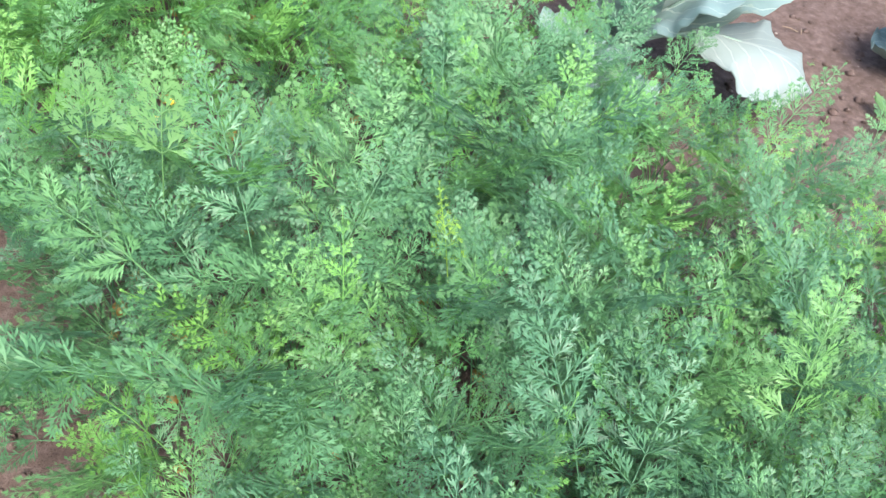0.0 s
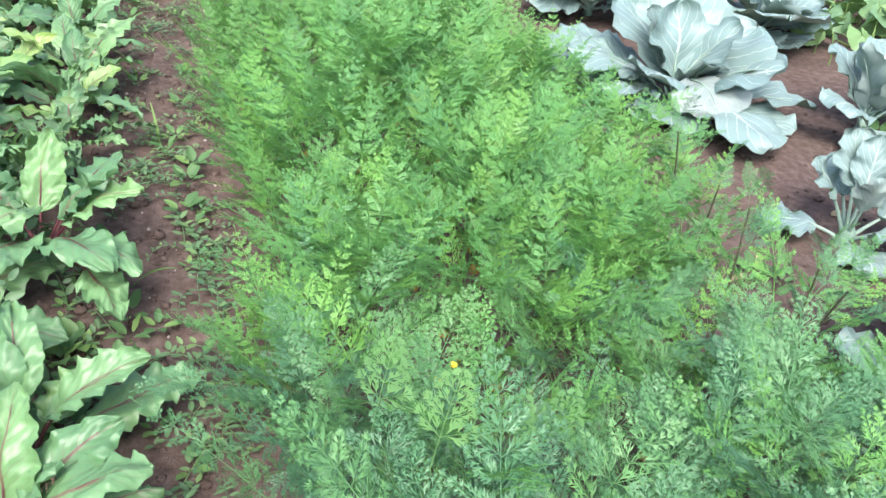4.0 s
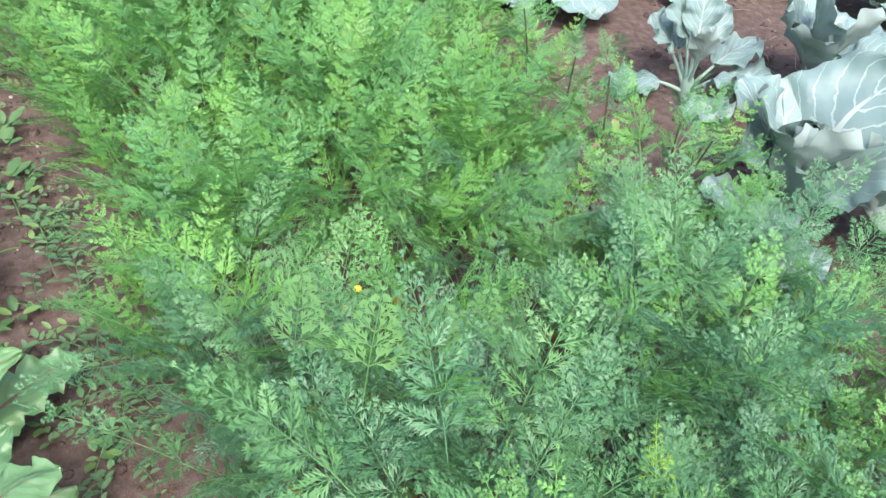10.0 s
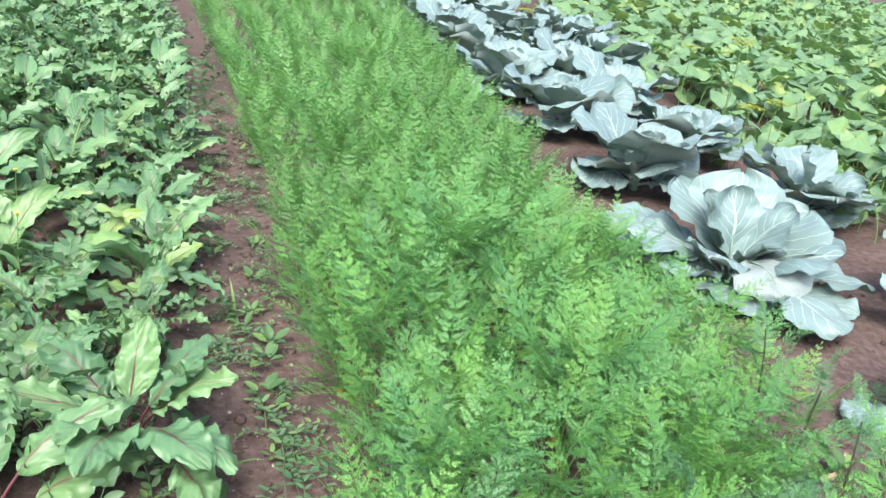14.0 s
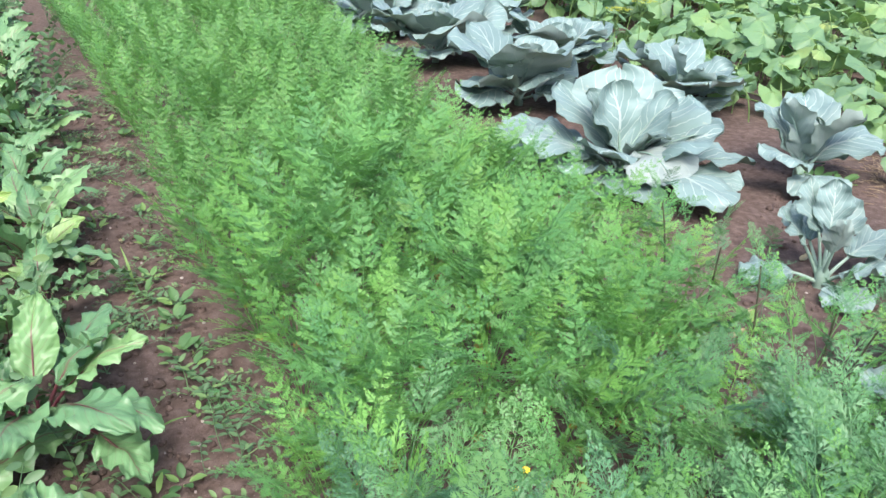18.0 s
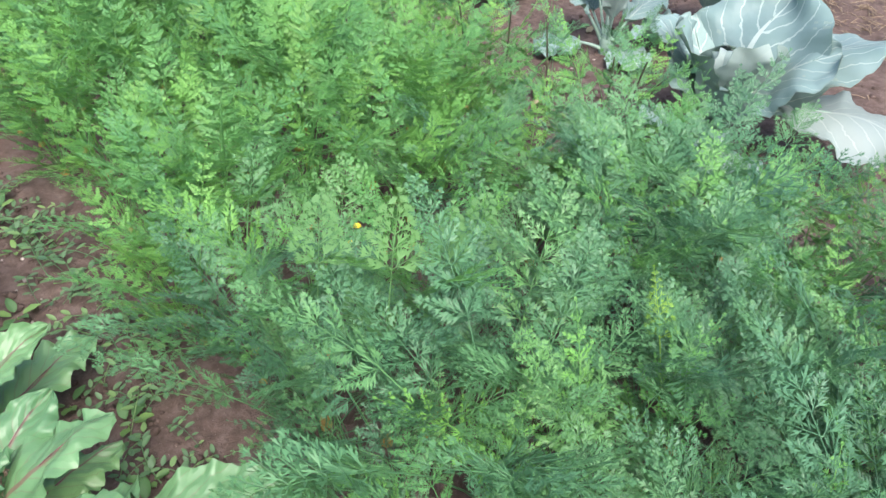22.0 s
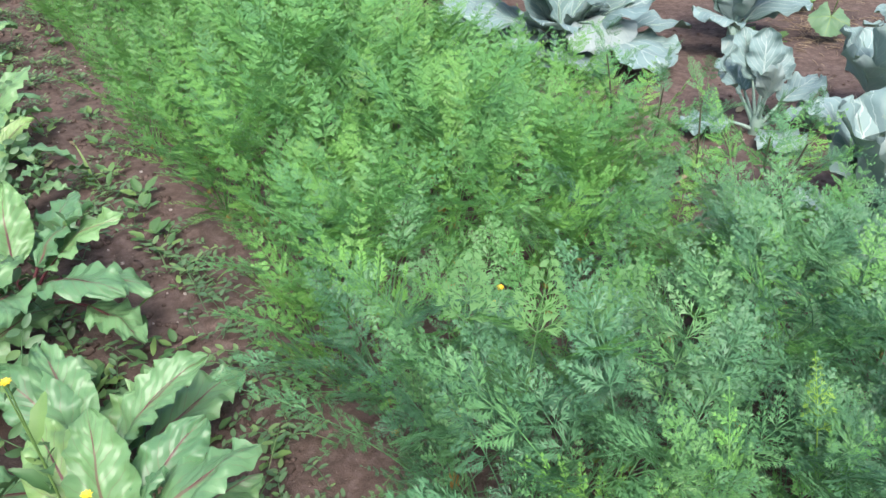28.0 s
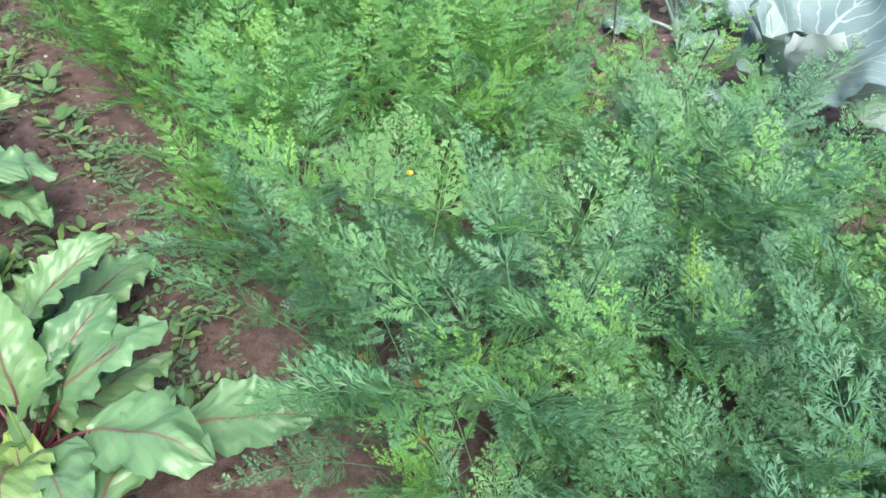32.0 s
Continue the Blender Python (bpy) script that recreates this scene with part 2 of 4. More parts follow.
M_DILL = leaf_material("dill_umbel", [(0.0, (0.28, 0.36, 0.04)), (1.0, (0.5, 0.52, 0.06))], rough=0.7, clear=0.2)
M_DRY = plain_material("withered_leaf", (0.22, 0.17, 0.1), (0.42, 0.38, 0.22), 0.8, 30)
M_DARK_STEM = plain_material("dark_stalk", (0.05, 0.045, 0.03), (0.1, 0.11, 0.05), 0.6, 40)
M_DRY_VINE = plain_material("dry_vine_leaf", (0.16, 0.1, 0.05), (0.32, 0.23, 0.1), 0.8, 30)
M_SOIL = soil_material()


# ---- mesh tools ----
def quads(name, V, F, mat, uv=None, smooth=True):
    """A mesh of four-cornered faces; uv by vertex."""
    V, F = np.asarray(V, float), np.asarray(F, int)
    me = bpy.data.meshes.new(name)
    me.vertices.add(len(V))
    me.vertices.foreach_set("co", V.ravel())
    me.loops.add(F.size)
    me.loops.foreach_set("vertex_index", F.ravel())
    me.polygons.add(len(F))
    me.polygons.foreach_set("loop_start", np.arange(0, F.size, 4))
    if uv is not None:
        lay = me.uv_layers.new(name="UVMap")
        lay.data.foreach_set("uv", np.asarray(uv, float)[F.ravel()].ravel())
    me.update(calc_edges=True)
    me.validate()
    me.polygons.foreach_set("use_smooth", np.full(len(me.polygons), smooth))
    me.materials.append(mat)
    return me


def merged(lots):
    """Joins (V, F) or (V, F, uv) lots into one."""
    V, F, U, k = [], [], [], 0
    for lot in lots:
        V.append(np.asarray(lot[0], float))
        F.append(np.asarray(lot[1], int) + k)
        if len(lot) > 2:
            U.append(np.asarray(lot[2], float))
        k += len(lot[0])
    return (np.concatenate(V), np.concatenate(F)) + ((np.concatenate(U),) if U else ())


def moved(lot, m):
    a = np.array(m)
    return (np.asarray(lot[0]) @ a[:3, :3].T + a[:3, 3],) + tuple(lot[1:])


def arc(length, th0, th1, n, power=1.4, side=0.0):
    """A stalk's line in the y-z plane, leaning from the upright by th0 at its foot to th1 at its tip (degrees)."""
    s = np.linspace(0, 1, n)
    th = np.radians(th0 + (th1 - th0) * s ** power)
    step = length / (n - 1)
    y = np.concatenate([[0], np.cumsum(np.sin((th[1:] + th[:-1]) / 2))]) * step
    z = np.concatenate([[0], np.cumsum(np.cos((th[1:] + th[:-1]) / 2))]) * step
    P = np.stack([side * s ** 2 * length, y, z], 1)
    T = np.stack([2 * side * s, np.sin(th), np.cos(th)], 1)
    T /= np.linalg.norm(T, axis=1)[:, None]
    return s, P, T


def tube(P, radii, sides=5, flat=1.0):
    P = np.asarray(P, float)
    T = np.gradient(P, axis=0)
    T /= np.linalg.norm(T, axis=1)[:, None] + 1e-9
    a = np.where(np.abs(T[:, :1]) > 0.9, [[0, 1, 0]], [[1, 0, 0]])
    N = np.cross(T, a)
    N /= np.linalg.norm(N, axis=1)[:, None]
    B = np.cross(T, N)
    ang = np.arange(sides) * 2 * np.pi / sides
    V = P[:, None] + np.asarray(radii)[:, None, None] * (np.cos(ang)[None, :, None] * N[:, None] * flat + np.sin(ang)[None, :, None] * B[:, None])
    n = len(P)
    F = [[i * sides + j, i * sides + (j + 1) % sides, (i + 1) * sides + (j + 1) % sides, (i + 1) * sides + j] for i in range(n - 1) for j in range(sides)]
    return V.reshape(-1, 3), np.array(F)


def frond(rng, length=0.5, bare=0.42, th0=10, th1=60, width=0.085, pairs=8, lobes=3, subs=6, size=1.0, slack=0.0, sides=4, wild=1.0, least=0.007, ribs=True, spread=1.0):
    """A carrot leaf: a stalk, then pinnae in pairs, each a pointed feather of narrow lobes."""
    s, P, T = arc(length, th0, th1, 16, 1.6, slack)
    lots = [tube(P[::3], (0.0022 - 0.0016 * s)[::3], sides)]
    V, F = [], []

    def at(u):
        i = min(int(u * 15), 14)
        f = u * 15 - i
        return P[i] * (1 - f) + P[i + 1] * f, T[i] * (1 - f) + T[i + 1] * f

    def lobe(o, d, e, n, ln, wd):
        k = len(V)
        roll = rng.uniform(-0.9, 0.9) * wild
        e = e * math.cos(roll) + n * math.sin(roll)
        m = o + d * ln * 0.46 + n * ln * rng.uniform(-0.03, 0.08)
        V.extend([o, m + e * wd, o + d * ln + n * ln * rng.uniform(-0.25, 0.1) * wild, m - e * wd])
        F.append([k, k + 1, k + 2, k + 3])

    def pinnule(o, d, e, n, ln):
        wd = (0.0007 + 0.025 * ln) * size
        lobe(o, d, e, n, ln, wd)
        if lobes >= 3 and ln > 0.011:
            for sg in (-1, 1):
                dd = d * 0.91 + e * sg * rng.uniform(0.32, 0.46)
                lobe(o + d * ln * rng.uniform(0.2, 0.36), dd, np.cross(n, dd), n, ln * 0.62, wd * 0.9)
        if lobes >= 5 and ln > 0.031:
            for sg in (-1, 1):
                dd = d * 0.92 + e * sg * rng.uniform(0.3, 0.42)
                lobe(o + d * ln * rng.uniform(0.5, 0.62), dd, np.cross(n, dd), n, ln * 0.44, wd * 0.95)

    S = np.array([1.0, 0, 0])
    for i in range(pairs + 1):
        t = i / pairs
        u = bare + (1 - bare) * (t ** 0.8) * 0.97
        o, d0 = at(u)
        d0 = d0 / np.linalg.norm(d0)
        N = np.cross(d0, S)
        N = -N if N[2] < 0 and abs(N[2]) > abs(N[1]) else N
        for sg in (-1, 1) if i < pairs else (0,):
            ln = width * ((1 - t) ** 0.85 * 0.94 + 0.12) * rng.uniform(0.85, 1.12)
            al = radians(rng.uniform(48, 62) - 18 * t) * sg
            d = d0 * math.cos(al) + S * math.sin(al) + N * (0.22 + rng.uniform(-0.4, 0.45) * wild)
            d /= np.linalg.norm(d)
            e = np.cross(N, d)
            e /= np.linalg.norm(e)
            n = np.cross(d, e)
            tilt = rng.uniform(-0.9, 0.9) * wild
            e, n = e * math.cos(tilt) + n * math.sin(tilt), n * math.cos(tilt) - e * math.sin(tilt)
            short = least * (1 - 0.45 * t)
            k = max(1, round(subs * (0.3 + 0.8 * (1 - t))))
            sag = rng.uniform(-0.15, 0.6)
            tip = o
            for j in range(k):
                w = (j + 0.5) / (k + 0.5)
                c = o + d * ln * w - n * ln * sag * w * w * 0.5
                m2 = (ln * 0.34 * (1 - w) ** 0.85 + short) * rng.uniform(0.9, 1.1)
                for sh in (-1, 1):
                    b = radians(rng.uniform(28, 40) * spread)
                    dd = d * math.cos(b) + e * sh * math.sin(b) + n * rng.uniform(-0.2, 0.3) * wild
                    pinnule(c, dd, np.cross(n, dd), n, m2)
                tip = c
            pinnule(tip, d, e, n, ln * 0.16 + short)
            if ribs:
                lots.append(tube([o, tip], [0.0011, 0.0006], 3))
    lots.append((np.array(V), np.array(F)))
    return merged(lots)


def blade(rng, length=0.2, width=0.06, stalk=0.12, th0=20, th1=90, cup=0.1, ruffle=0.01, waves=4, nu=9, nv=13, shape=(0.75, 0.65), power=1.4, slack=0.0, notch=0.0, twist=0.0, fold=0.0, crumple=0.03, teeth=1.0, warp=0.12):
    """A broad leaf on a stalk. Gives the blade and the stalk with its midrib."""
    total = length + stalk
    n = 25
    s, P, T = arc(total, th0, th1, n, power, slack)
    S = np.array([1.0, 0, 0])
    b0 = stalk / total
    vs = np.linspace(0, 1, nv)
    vs = 0.4 * vs + 0.6 * (0.5 - 0.5 * np.cos(np.pi * vs))
    V, U = [], []
    ph, ph2 = rng.uniform(0, 6.28, 2)
    lop = rng.uniform(-0.12, 0.12)
    for v in vs:
        u = b0 + (1 - b0) * v
        i = min(int(u * (n - 1)), n - 2)
        f = u * (n - 1) - i
        o = P[i] * (1 - f) + P[i + 1] * f
        t = T[i] * (1 - f) + T[i + 1] * f
        N = np.cross(S, t)
        N /= np.linalg.norm(N)
        tw = twist * v
        S2 = S * math.cos(tw) + N * math.sin(tw)
        N2 = np.cross(S2, t)
        w = width * max(0.02, math.sin(math.pi * min(v ** shape[0], 0.995)) ** shape[1])
        for x in np.linspace(-1, 1, nu):
            a = abs(x)
            edge = a ** 2.2
            wave = math.sin(waves * 2 * math.pi * v + (ph if x > 0 else ph2)) * 0.7 + math.sin(waves * 4.6 * math.pi * v + ph * 2 + x) * 0.35
            # small teeth along the rim
            rim = 1 + (0.035 * math.sin(waves * 11 * v + ph2 * 3 + (x > 0)) + 0.03 * math.sin(waves * 19 * v + ph * 5)) * (a > 0.95) * teeth
            lift = cup * width * a ** 1.7 + ruffle * edge * wave * min(1, 3 * v + 0.2) * min(1, w / width * 1.4) + fold * width * a
            wob = noise.noise(Vector((x * 1.7 + ph * 7, v * 2.7, ph2))) * width * warp + noise.noise(Vector((x * 6 + ph2 * 9, v * 9, ph))) * width * crumple
            back = -notch * length * a ** 1.5 * max(0, 1 - v * 3)
            V.append(o + S2 * x * w * rim * (1 - 0.12 * cup * a) * (1 + lop * x) - N2 * (lift + wob) * -1 + t * (back + a * a * w * 0.12))
            U.append((x / 2 + 0.5, v))
    F = [[j * nu + i, j * nu + i + 1, (j + 1) * nu + i + 1, (j + 1) * nu + i] for j in range(nv - 1) for i in range(nu - 1)]
    k = max(3, int(n * (b0 + (1 - b0) * 0.85)))
    return (np.array(V), np.array(F), np.array(U)), (P[:k], s[:k])


def solid(lot, thick):
    """Gives a sheet its thickness with a second skin just beneath it."""
    V, F, U = lot
    e1 = V[F[:, 1]] - V[F[:, 0]]
    e2 = V[F[:, 3]] - V[F[:, 0]]
    fn = np.cross(e1, e2)
    vn = np.zeros_like(V)
    for k in range(4):
        np.add.at(vn, F[:, k], fn)
    vn /= np.linalg.norm(vn, axis=1)[:, None] + 1e-12
    return np.concatenate([V, V - vn * thick]), np.concatenate([F, F[:, ::-1] + len(V)]), np.concatenate([U, U])


def empty(name, m, label, category, group=""):
    ob = new(name)
    ob.empty_display_size = 0.05
    ob.matrix_basis = m
    return tagged(ob, label, category, group)


def part(name, me, parent, m=None, label=""):
    ob = new(name, me)
    ob.parent = parent
    if m is not None:
        ob.matrix_basis = m
    return tagged(ob, label)


def turn(rz=0.0, rx=0.0, ry=0.0, scale=1.0, at=(0, 0, 0)):
    return Matrix.Translation(at) @ Euler((radians(rx), radians(ry), radians(rz))).to_matrix().to_4x4() @ Matrix.Scale(scale, 4)


# ---- ground ----
def gz(x, y):
    """Height of the soil."""
    if not (-4 < x < 8 and -2 < y < 14):
        return 0.0
    return 0.016 * noise.noise(Vector((x * 2.1, y * 2.1, 3))) + 0.011 * noise.noise(Vector((x * 7, y * 7, 9)))


def ground():
    xs = np.concatenate([[-400, -80, -20, -8, -4.5], np.arange(-3, 4.001, 0.045), [4.5, 5.2, 6, 7, 8.5, 20, 80, 400]])
    ys = np.concatenate([[-400, -80, -20, -6, -2.5], np.arange(-1.2, 5.001, 0.045), np.arange(5.2, 13, 0.25), [13.5, 18, 30, 90, 400]])
    V = [(x, y, gz(x, y) + (0.006 * noise.noise(Vector((x * 9.3 + 0.37, y * 10.1 + 0.71, 5.5))) if -3 < x < 4 and -1.2 < y < 5 else 0)) for y in ys for x in xs]
    n = len(xs)
    j, i = np.mgrid[0:len(ys) - 1, 0:n - 1]
    a = (j * n + i).ravel()
    F = np.stack([a, a + 1, a + n + 1, a + n], 1)
    return tagged(new("ground", quads("ground", V, F, M_SOIL)), "brown crumbly garden soil with weeds and pebbles", "soil", kind="structure")


ground()

# ---- carrots ----
rng = np.random.default_rng(7)


def between(v, points):
    """A line through points, read at v."""
    return float(np.interp(v, [p[0] for p in points], [p[1] for p in points]))


def bed_left(y):
    return between(y, ((-1, 0.04), (0.6, 0.08), (0.88, 0.2), (1.1, 0.15), (1.4, 0.14), (2.0, 0.16), (2.6, 0.12), (3.4, 0.04), (4.2, 0.02), (6.8, -0.2), (10, -0.55), (14, -0.95)))


def bed_right(y):
    return between(y, ((-1, 1.44), (1.9, 1.48), (2.4, 1.46), (3.2, 1.5), (4.4, 1.58), (6, 1.7), (10, 1.95), (14, 2.2)))


# bare spots in the bed: x, y, radius
GAPS = [(0.58, 1.33, 0.12), (0.72, 0.95, 0.075), (1.3, 0.46, 0.13), (1.14, 0.4, 0.09), (1.56, 1.2, 0.16), (1.5, 1.67, 0.18), (1.25, 1.44, 0.13), (1.4, 1.95, 0.1), (0.52, 3.2, 0.12), (1.2, 3.7, 0.13), (1.0, 2.7, 0.07), (0.3, 2.15, 0.07), (0.17, 0.94, 0.05), (0.62, 0.6, 0.07), (0.5, 0.52, 0.07), (0.95, 0.72, 0.06), (0.35, 0.55, 0.05), (0.9, 1.1, 0.06), (0.6, 2.45, 0.06), (0.42, 1.1, 0.08), (0.34, 1.03, 0.07), (0.36, 1.42, 0.08), (0.49, 1.38, 0.1), (0.84, 1.12, 0.08)]


def frond_set(mat, tall, wide, leans, bend, wild, size, seed, pairs=8, subs=6, bare=(0.46, 0.58), spread=1.0, least=0.007):
    made = []
    for k, lean in enumerate(leans):
        r = np.random.default_rng(seed + k)
        lot = frond(r, length=tall * r.uniform(0.9, 1.1), bare=r.uniform(*bare), th0=lean, th1=min(lean + r.uniform(*bend), 112), width=wide * r.uniform(0.85, 1.2), pairs=pairs, lobes=5, subs=subs, slack=r.uniform(-0.25, 0.25), wild=wild, size=size, spread=spread, least=least)
        made.append(quads("leaf", *lot, mat))
    return made


LEANS = (3, 7, 11, 15, 19, 24, 30, 9, 13, 22, 34)
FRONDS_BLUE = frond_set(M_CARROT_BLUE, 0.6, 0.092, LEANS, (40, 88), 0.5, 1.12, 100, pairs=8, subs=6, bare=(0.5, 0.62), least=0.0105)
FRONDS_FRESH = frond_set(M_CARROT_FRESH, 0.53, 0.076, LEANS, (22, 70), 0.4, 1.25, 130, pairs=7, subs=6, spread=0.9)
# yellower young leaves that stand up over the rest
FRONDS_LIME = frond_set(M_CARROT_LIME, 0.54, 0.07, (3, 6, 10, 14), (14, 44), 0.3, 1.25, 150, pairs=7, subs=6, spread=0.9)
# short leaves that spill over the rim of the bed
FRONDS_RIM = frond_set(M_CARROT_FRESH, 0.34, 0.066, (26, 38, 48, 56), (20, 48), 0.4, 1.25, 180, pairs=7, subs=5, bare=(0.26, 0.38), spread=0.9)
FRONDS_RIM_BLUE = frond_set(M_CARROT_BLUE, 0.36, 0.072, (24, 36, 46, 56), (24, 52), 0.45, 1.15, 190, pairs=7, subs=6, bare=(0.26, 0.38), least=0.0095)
# broader, brighter leaves that stand up at the edge of a gap, and one yellowed leaf
FRONDS_BROAD = frond_set(M_CARROT_BROAD, 0.5, 0.05, (2, 5, 8, 12), (4, 14), 0.15, 1.6, 160, 5, 3, (0.72, 0.75), least=0.016)
FROND_YELLOW = frond_set(M_CARROT_YELLOW, 0.5, 0.032, (3,), (6, 10), 0.2, 0.75, 170, 8, 2, (0.72, 0.74))[0]


def crown_mesh():
    P = [(0, 0, -0.03), (0, 0, 0.0), (0, 0, 0.012), (0, 0, 0.02), (0, 0, 0.024)]
    return quads("crown", *tube(P, [0.011, 0.015, 0.015, 0.01, 0.003], 8), M_CROWN)


CROWN = crown_mesh()


def carrot_plant(x, y, fresh, edge, size, lime=False):
    """edge: the way (degrees) in which a plant at the bed's rim spills over, or None."""
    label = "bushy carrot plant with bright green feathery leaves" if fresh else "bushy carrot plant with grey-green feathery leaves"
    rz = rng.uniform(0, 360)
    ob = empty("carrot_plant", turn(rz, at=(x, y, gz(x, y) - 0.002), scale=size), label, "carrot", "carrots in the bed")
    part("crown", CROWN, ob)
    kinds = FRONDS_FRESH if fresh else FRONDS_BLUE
    for i in range(10):
        k = rng.integers(0, 5) if i < 4 else rng.integers(2, 11)
        a = i * 137.5 + rng.uniform(-25, 25)
        me = FRONDS_LIME[i] if lime and i < 3 else kinds[k]
        part("leaf", me, ob, turn(a, rx=rng.uniform(-6, 6), ry=rng.uniform(-6, 6), scale=rng.uniform(0.72, 1.1), at=(0, 0, 0.012)))
    if edge is not None:
        for k in range(4):
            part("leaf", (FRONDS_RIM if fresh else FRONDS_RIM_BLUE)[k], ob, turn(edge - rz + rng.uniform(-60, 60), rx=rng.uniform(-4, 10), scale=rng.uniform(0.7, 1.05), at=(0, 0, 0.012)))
    return ob


def carrots():
    lanes = 7
    for c in range(lanes):
        y = -0.6 + rng.uniform(0, 0.06)
        while y < 3.05:
            lo, hi = bed_left(y), bed_right(y)
            x = lo + 0.09 + (hi - lo - 0.18) * c / (lanes - 1) + rng.uniform(-0.075, 0.075)
            if all((x - gx) ** 2 + (y - gy) ** 2 > r * r for gx, gy, r in GAPS):
                # brighter green likelier farther off and at the right, partly standing in for light
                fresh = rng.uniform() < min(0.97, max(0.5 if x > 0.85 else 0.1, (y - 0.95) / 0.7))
                tall = 1.0 + (0.24 if y > 0.9 else 0.1) * noise.noise(Vector((x * 3.1, y * 3.1, 1.7)))
                rim = 0.86 if c == 0 or c == 5 or (0.1 < x < 0.66 and 0.78 < y < 1.06) else 0.76 if c == 6 and y < 0.95 else 0.9 if c == 6 else 1.0
                edge = 90 if c == 0 else None
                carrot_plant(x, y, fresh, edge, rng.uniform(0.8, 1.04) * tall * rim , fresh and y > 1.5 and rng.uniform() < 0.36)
            y += rng.uniform(0.085, 0.125) * (1.12 if c > 4 and 0.8 < y < 2.4 else 1.0)


carrots()


def odd_carrots():
    ob = empty("carrot_plant", turn(at=(0.63, 0.585, gz(0.63, 0.585))), "carrot plant with one yellowed upright leaf", "carrot", "carrots in the bed")
    part("crown", CROWN, ob)
    part("leaf", FROND_YELLOW, ob, turn(305, scale=0.95, at=(0, 0, 0.0)), "yellow-green leaf")
    for i in range(4):
        part("leaf", FRONDS_BLUE[4 + i], ob, turn(i * 95, scale=0.72, at=(0, 0, 0.012)))
    tops = [max(v.co.z for v in me.vertices) + 0.012 for me in FRONDS_BROAD]
    for x, y, h in ((0.25, 1.1, 0.555), (0.32, 0.985, 0.578), (0.44, 0.985, 0.511), (0.54, 1.0, 0.49)):
        ob = empty("carrot_plant", turn(at=(x, y, gz(x, y)), scale=h / tops[0]), "carrot plant with broad upright light green leaves", "carrot", "carrots in the bed")
        part("crown", CROWN, ob)
        for i in range(3):
            part("leaf", FRONDS_BROAD[i], ob, turn(-37 + (0, 150, 30)[i], scale=1.0 - 0.2 * i, at=(0, 0, 0.012)))


odd_carrots()


def bolted_carrot(x, y, height, lean, rz):
    """A carrot that has shot up: a dark upright stalk with feathery leaves along its top."""
    ob = empty("carrot_plant", turn(rz, at=(x, y, gz(x, y))), "shot-up carrot plant with a dark upright stalk", "carrot", "carrots in the bed")
    s, P, T = arc(height, 2, lean, 10)
    part("stalk", quads("stalk", *tube(P, 0.0042 - 0.002 * s, 6), M_DARK_STEM), ob, label="dark brown stalk")
    part("crown", CROWN, ob)
    for i, k in enumerate((4, 6, 8, 9, 2, 5, 7)):
        part("leaf", FRONDS_BLUE[k], ob, turn(i * 137.5, rx=5 * i - 8, scale=0.56 - 0.04 * i, at=tuple(P[2 + i])))


bolted_carrot(1.24, 1.42, 0.5, 8, 20)
bolted_carrot(1.42, 1.36, 0.4, 16, 120)
bolted_carrot(1.38, 1.9, 0.46, 14, 60)
bolted_carrot(1.3, 1.24, 0.46, 16, 170)
bolted_carrot(1.3, 1.66, 0.46, 10, 140)


def far_carrots():
    base, fine = [], []
    for k in range(8):
        r = np.random.default_rng(300 + k)
        lean = (4, 8, 12, 16, 20, 26, 34, 14)[k]
        fine.append(frond(np.random.default_rng(340 + k), length=0.5, bare=0.42, th0=lean * 0.8, th1=lean * 0.8 + r.uniform(15, 60), width=0.078, pairs=7, lobes=3, subs=5, size=1.6, sides=3, wild=0.4, ribs=False, spread=0.92))
        base.append(frond(r, length=0.5, bare=0.42, th0=lean * 0.7, th1=lean * 0.7 + r.uniform(15, 60), width=0.075, pairs=7, lobes=1, subs=4, size=3.0, sides=3, wild=0.35, ribs=False))
    lots = []
    y = 3.08
    while y < 13.5:
        lo, hi = bed_left(y), bed_right(y)
        n = 7
        for c in range(n):
            x = lo + 0.09 + (hi - lo - 0.18) * c / (n - 1) + rng.uniform(-0.08, 0.08)
            v = y + rng.uniform(-0.06, 0.06)
            if any((x - gx) ** 2 + (v - gy) ** 2 < r * r for gx, gy, r in GAPS):
                continue
            big = rng.uniform(0.78, 1.05) * (1.0 + 0.24 * noise.noise(Vector((x * 3.1, v * 3.1, 1.7)))) * (0.88 if c in (0, n - 1) else 1.0)
            m0 = turn(rng.uniform(0, 360), at=(x, v, gz(x, v) - 0.004), scale=big)
            for i in range(8):
                lots.append(moved((fine if y < 4.6 else base)[rng.integers(0, 8)], m0 @ turn(i * 137.5 + rng.uniform(-20, 20), scale=rng.uniform(0.75, 1.1))))
        y += 0.115 if y < 8 else 0.16
    tagged(new("carrot_foliage", quads("carrot_foliage", *merged(lots), M_CARROT_FAR)), "dense bright green feathery carrot tops along the bed", "carrots", kind="stuff")


far_carrots()


# ---- beets ----
def with_uv(lot, mat, name):
    V, F, U = lot
    return quads(name, V, F, mat, uv=U)


BEET, BEET_LOW = [], []


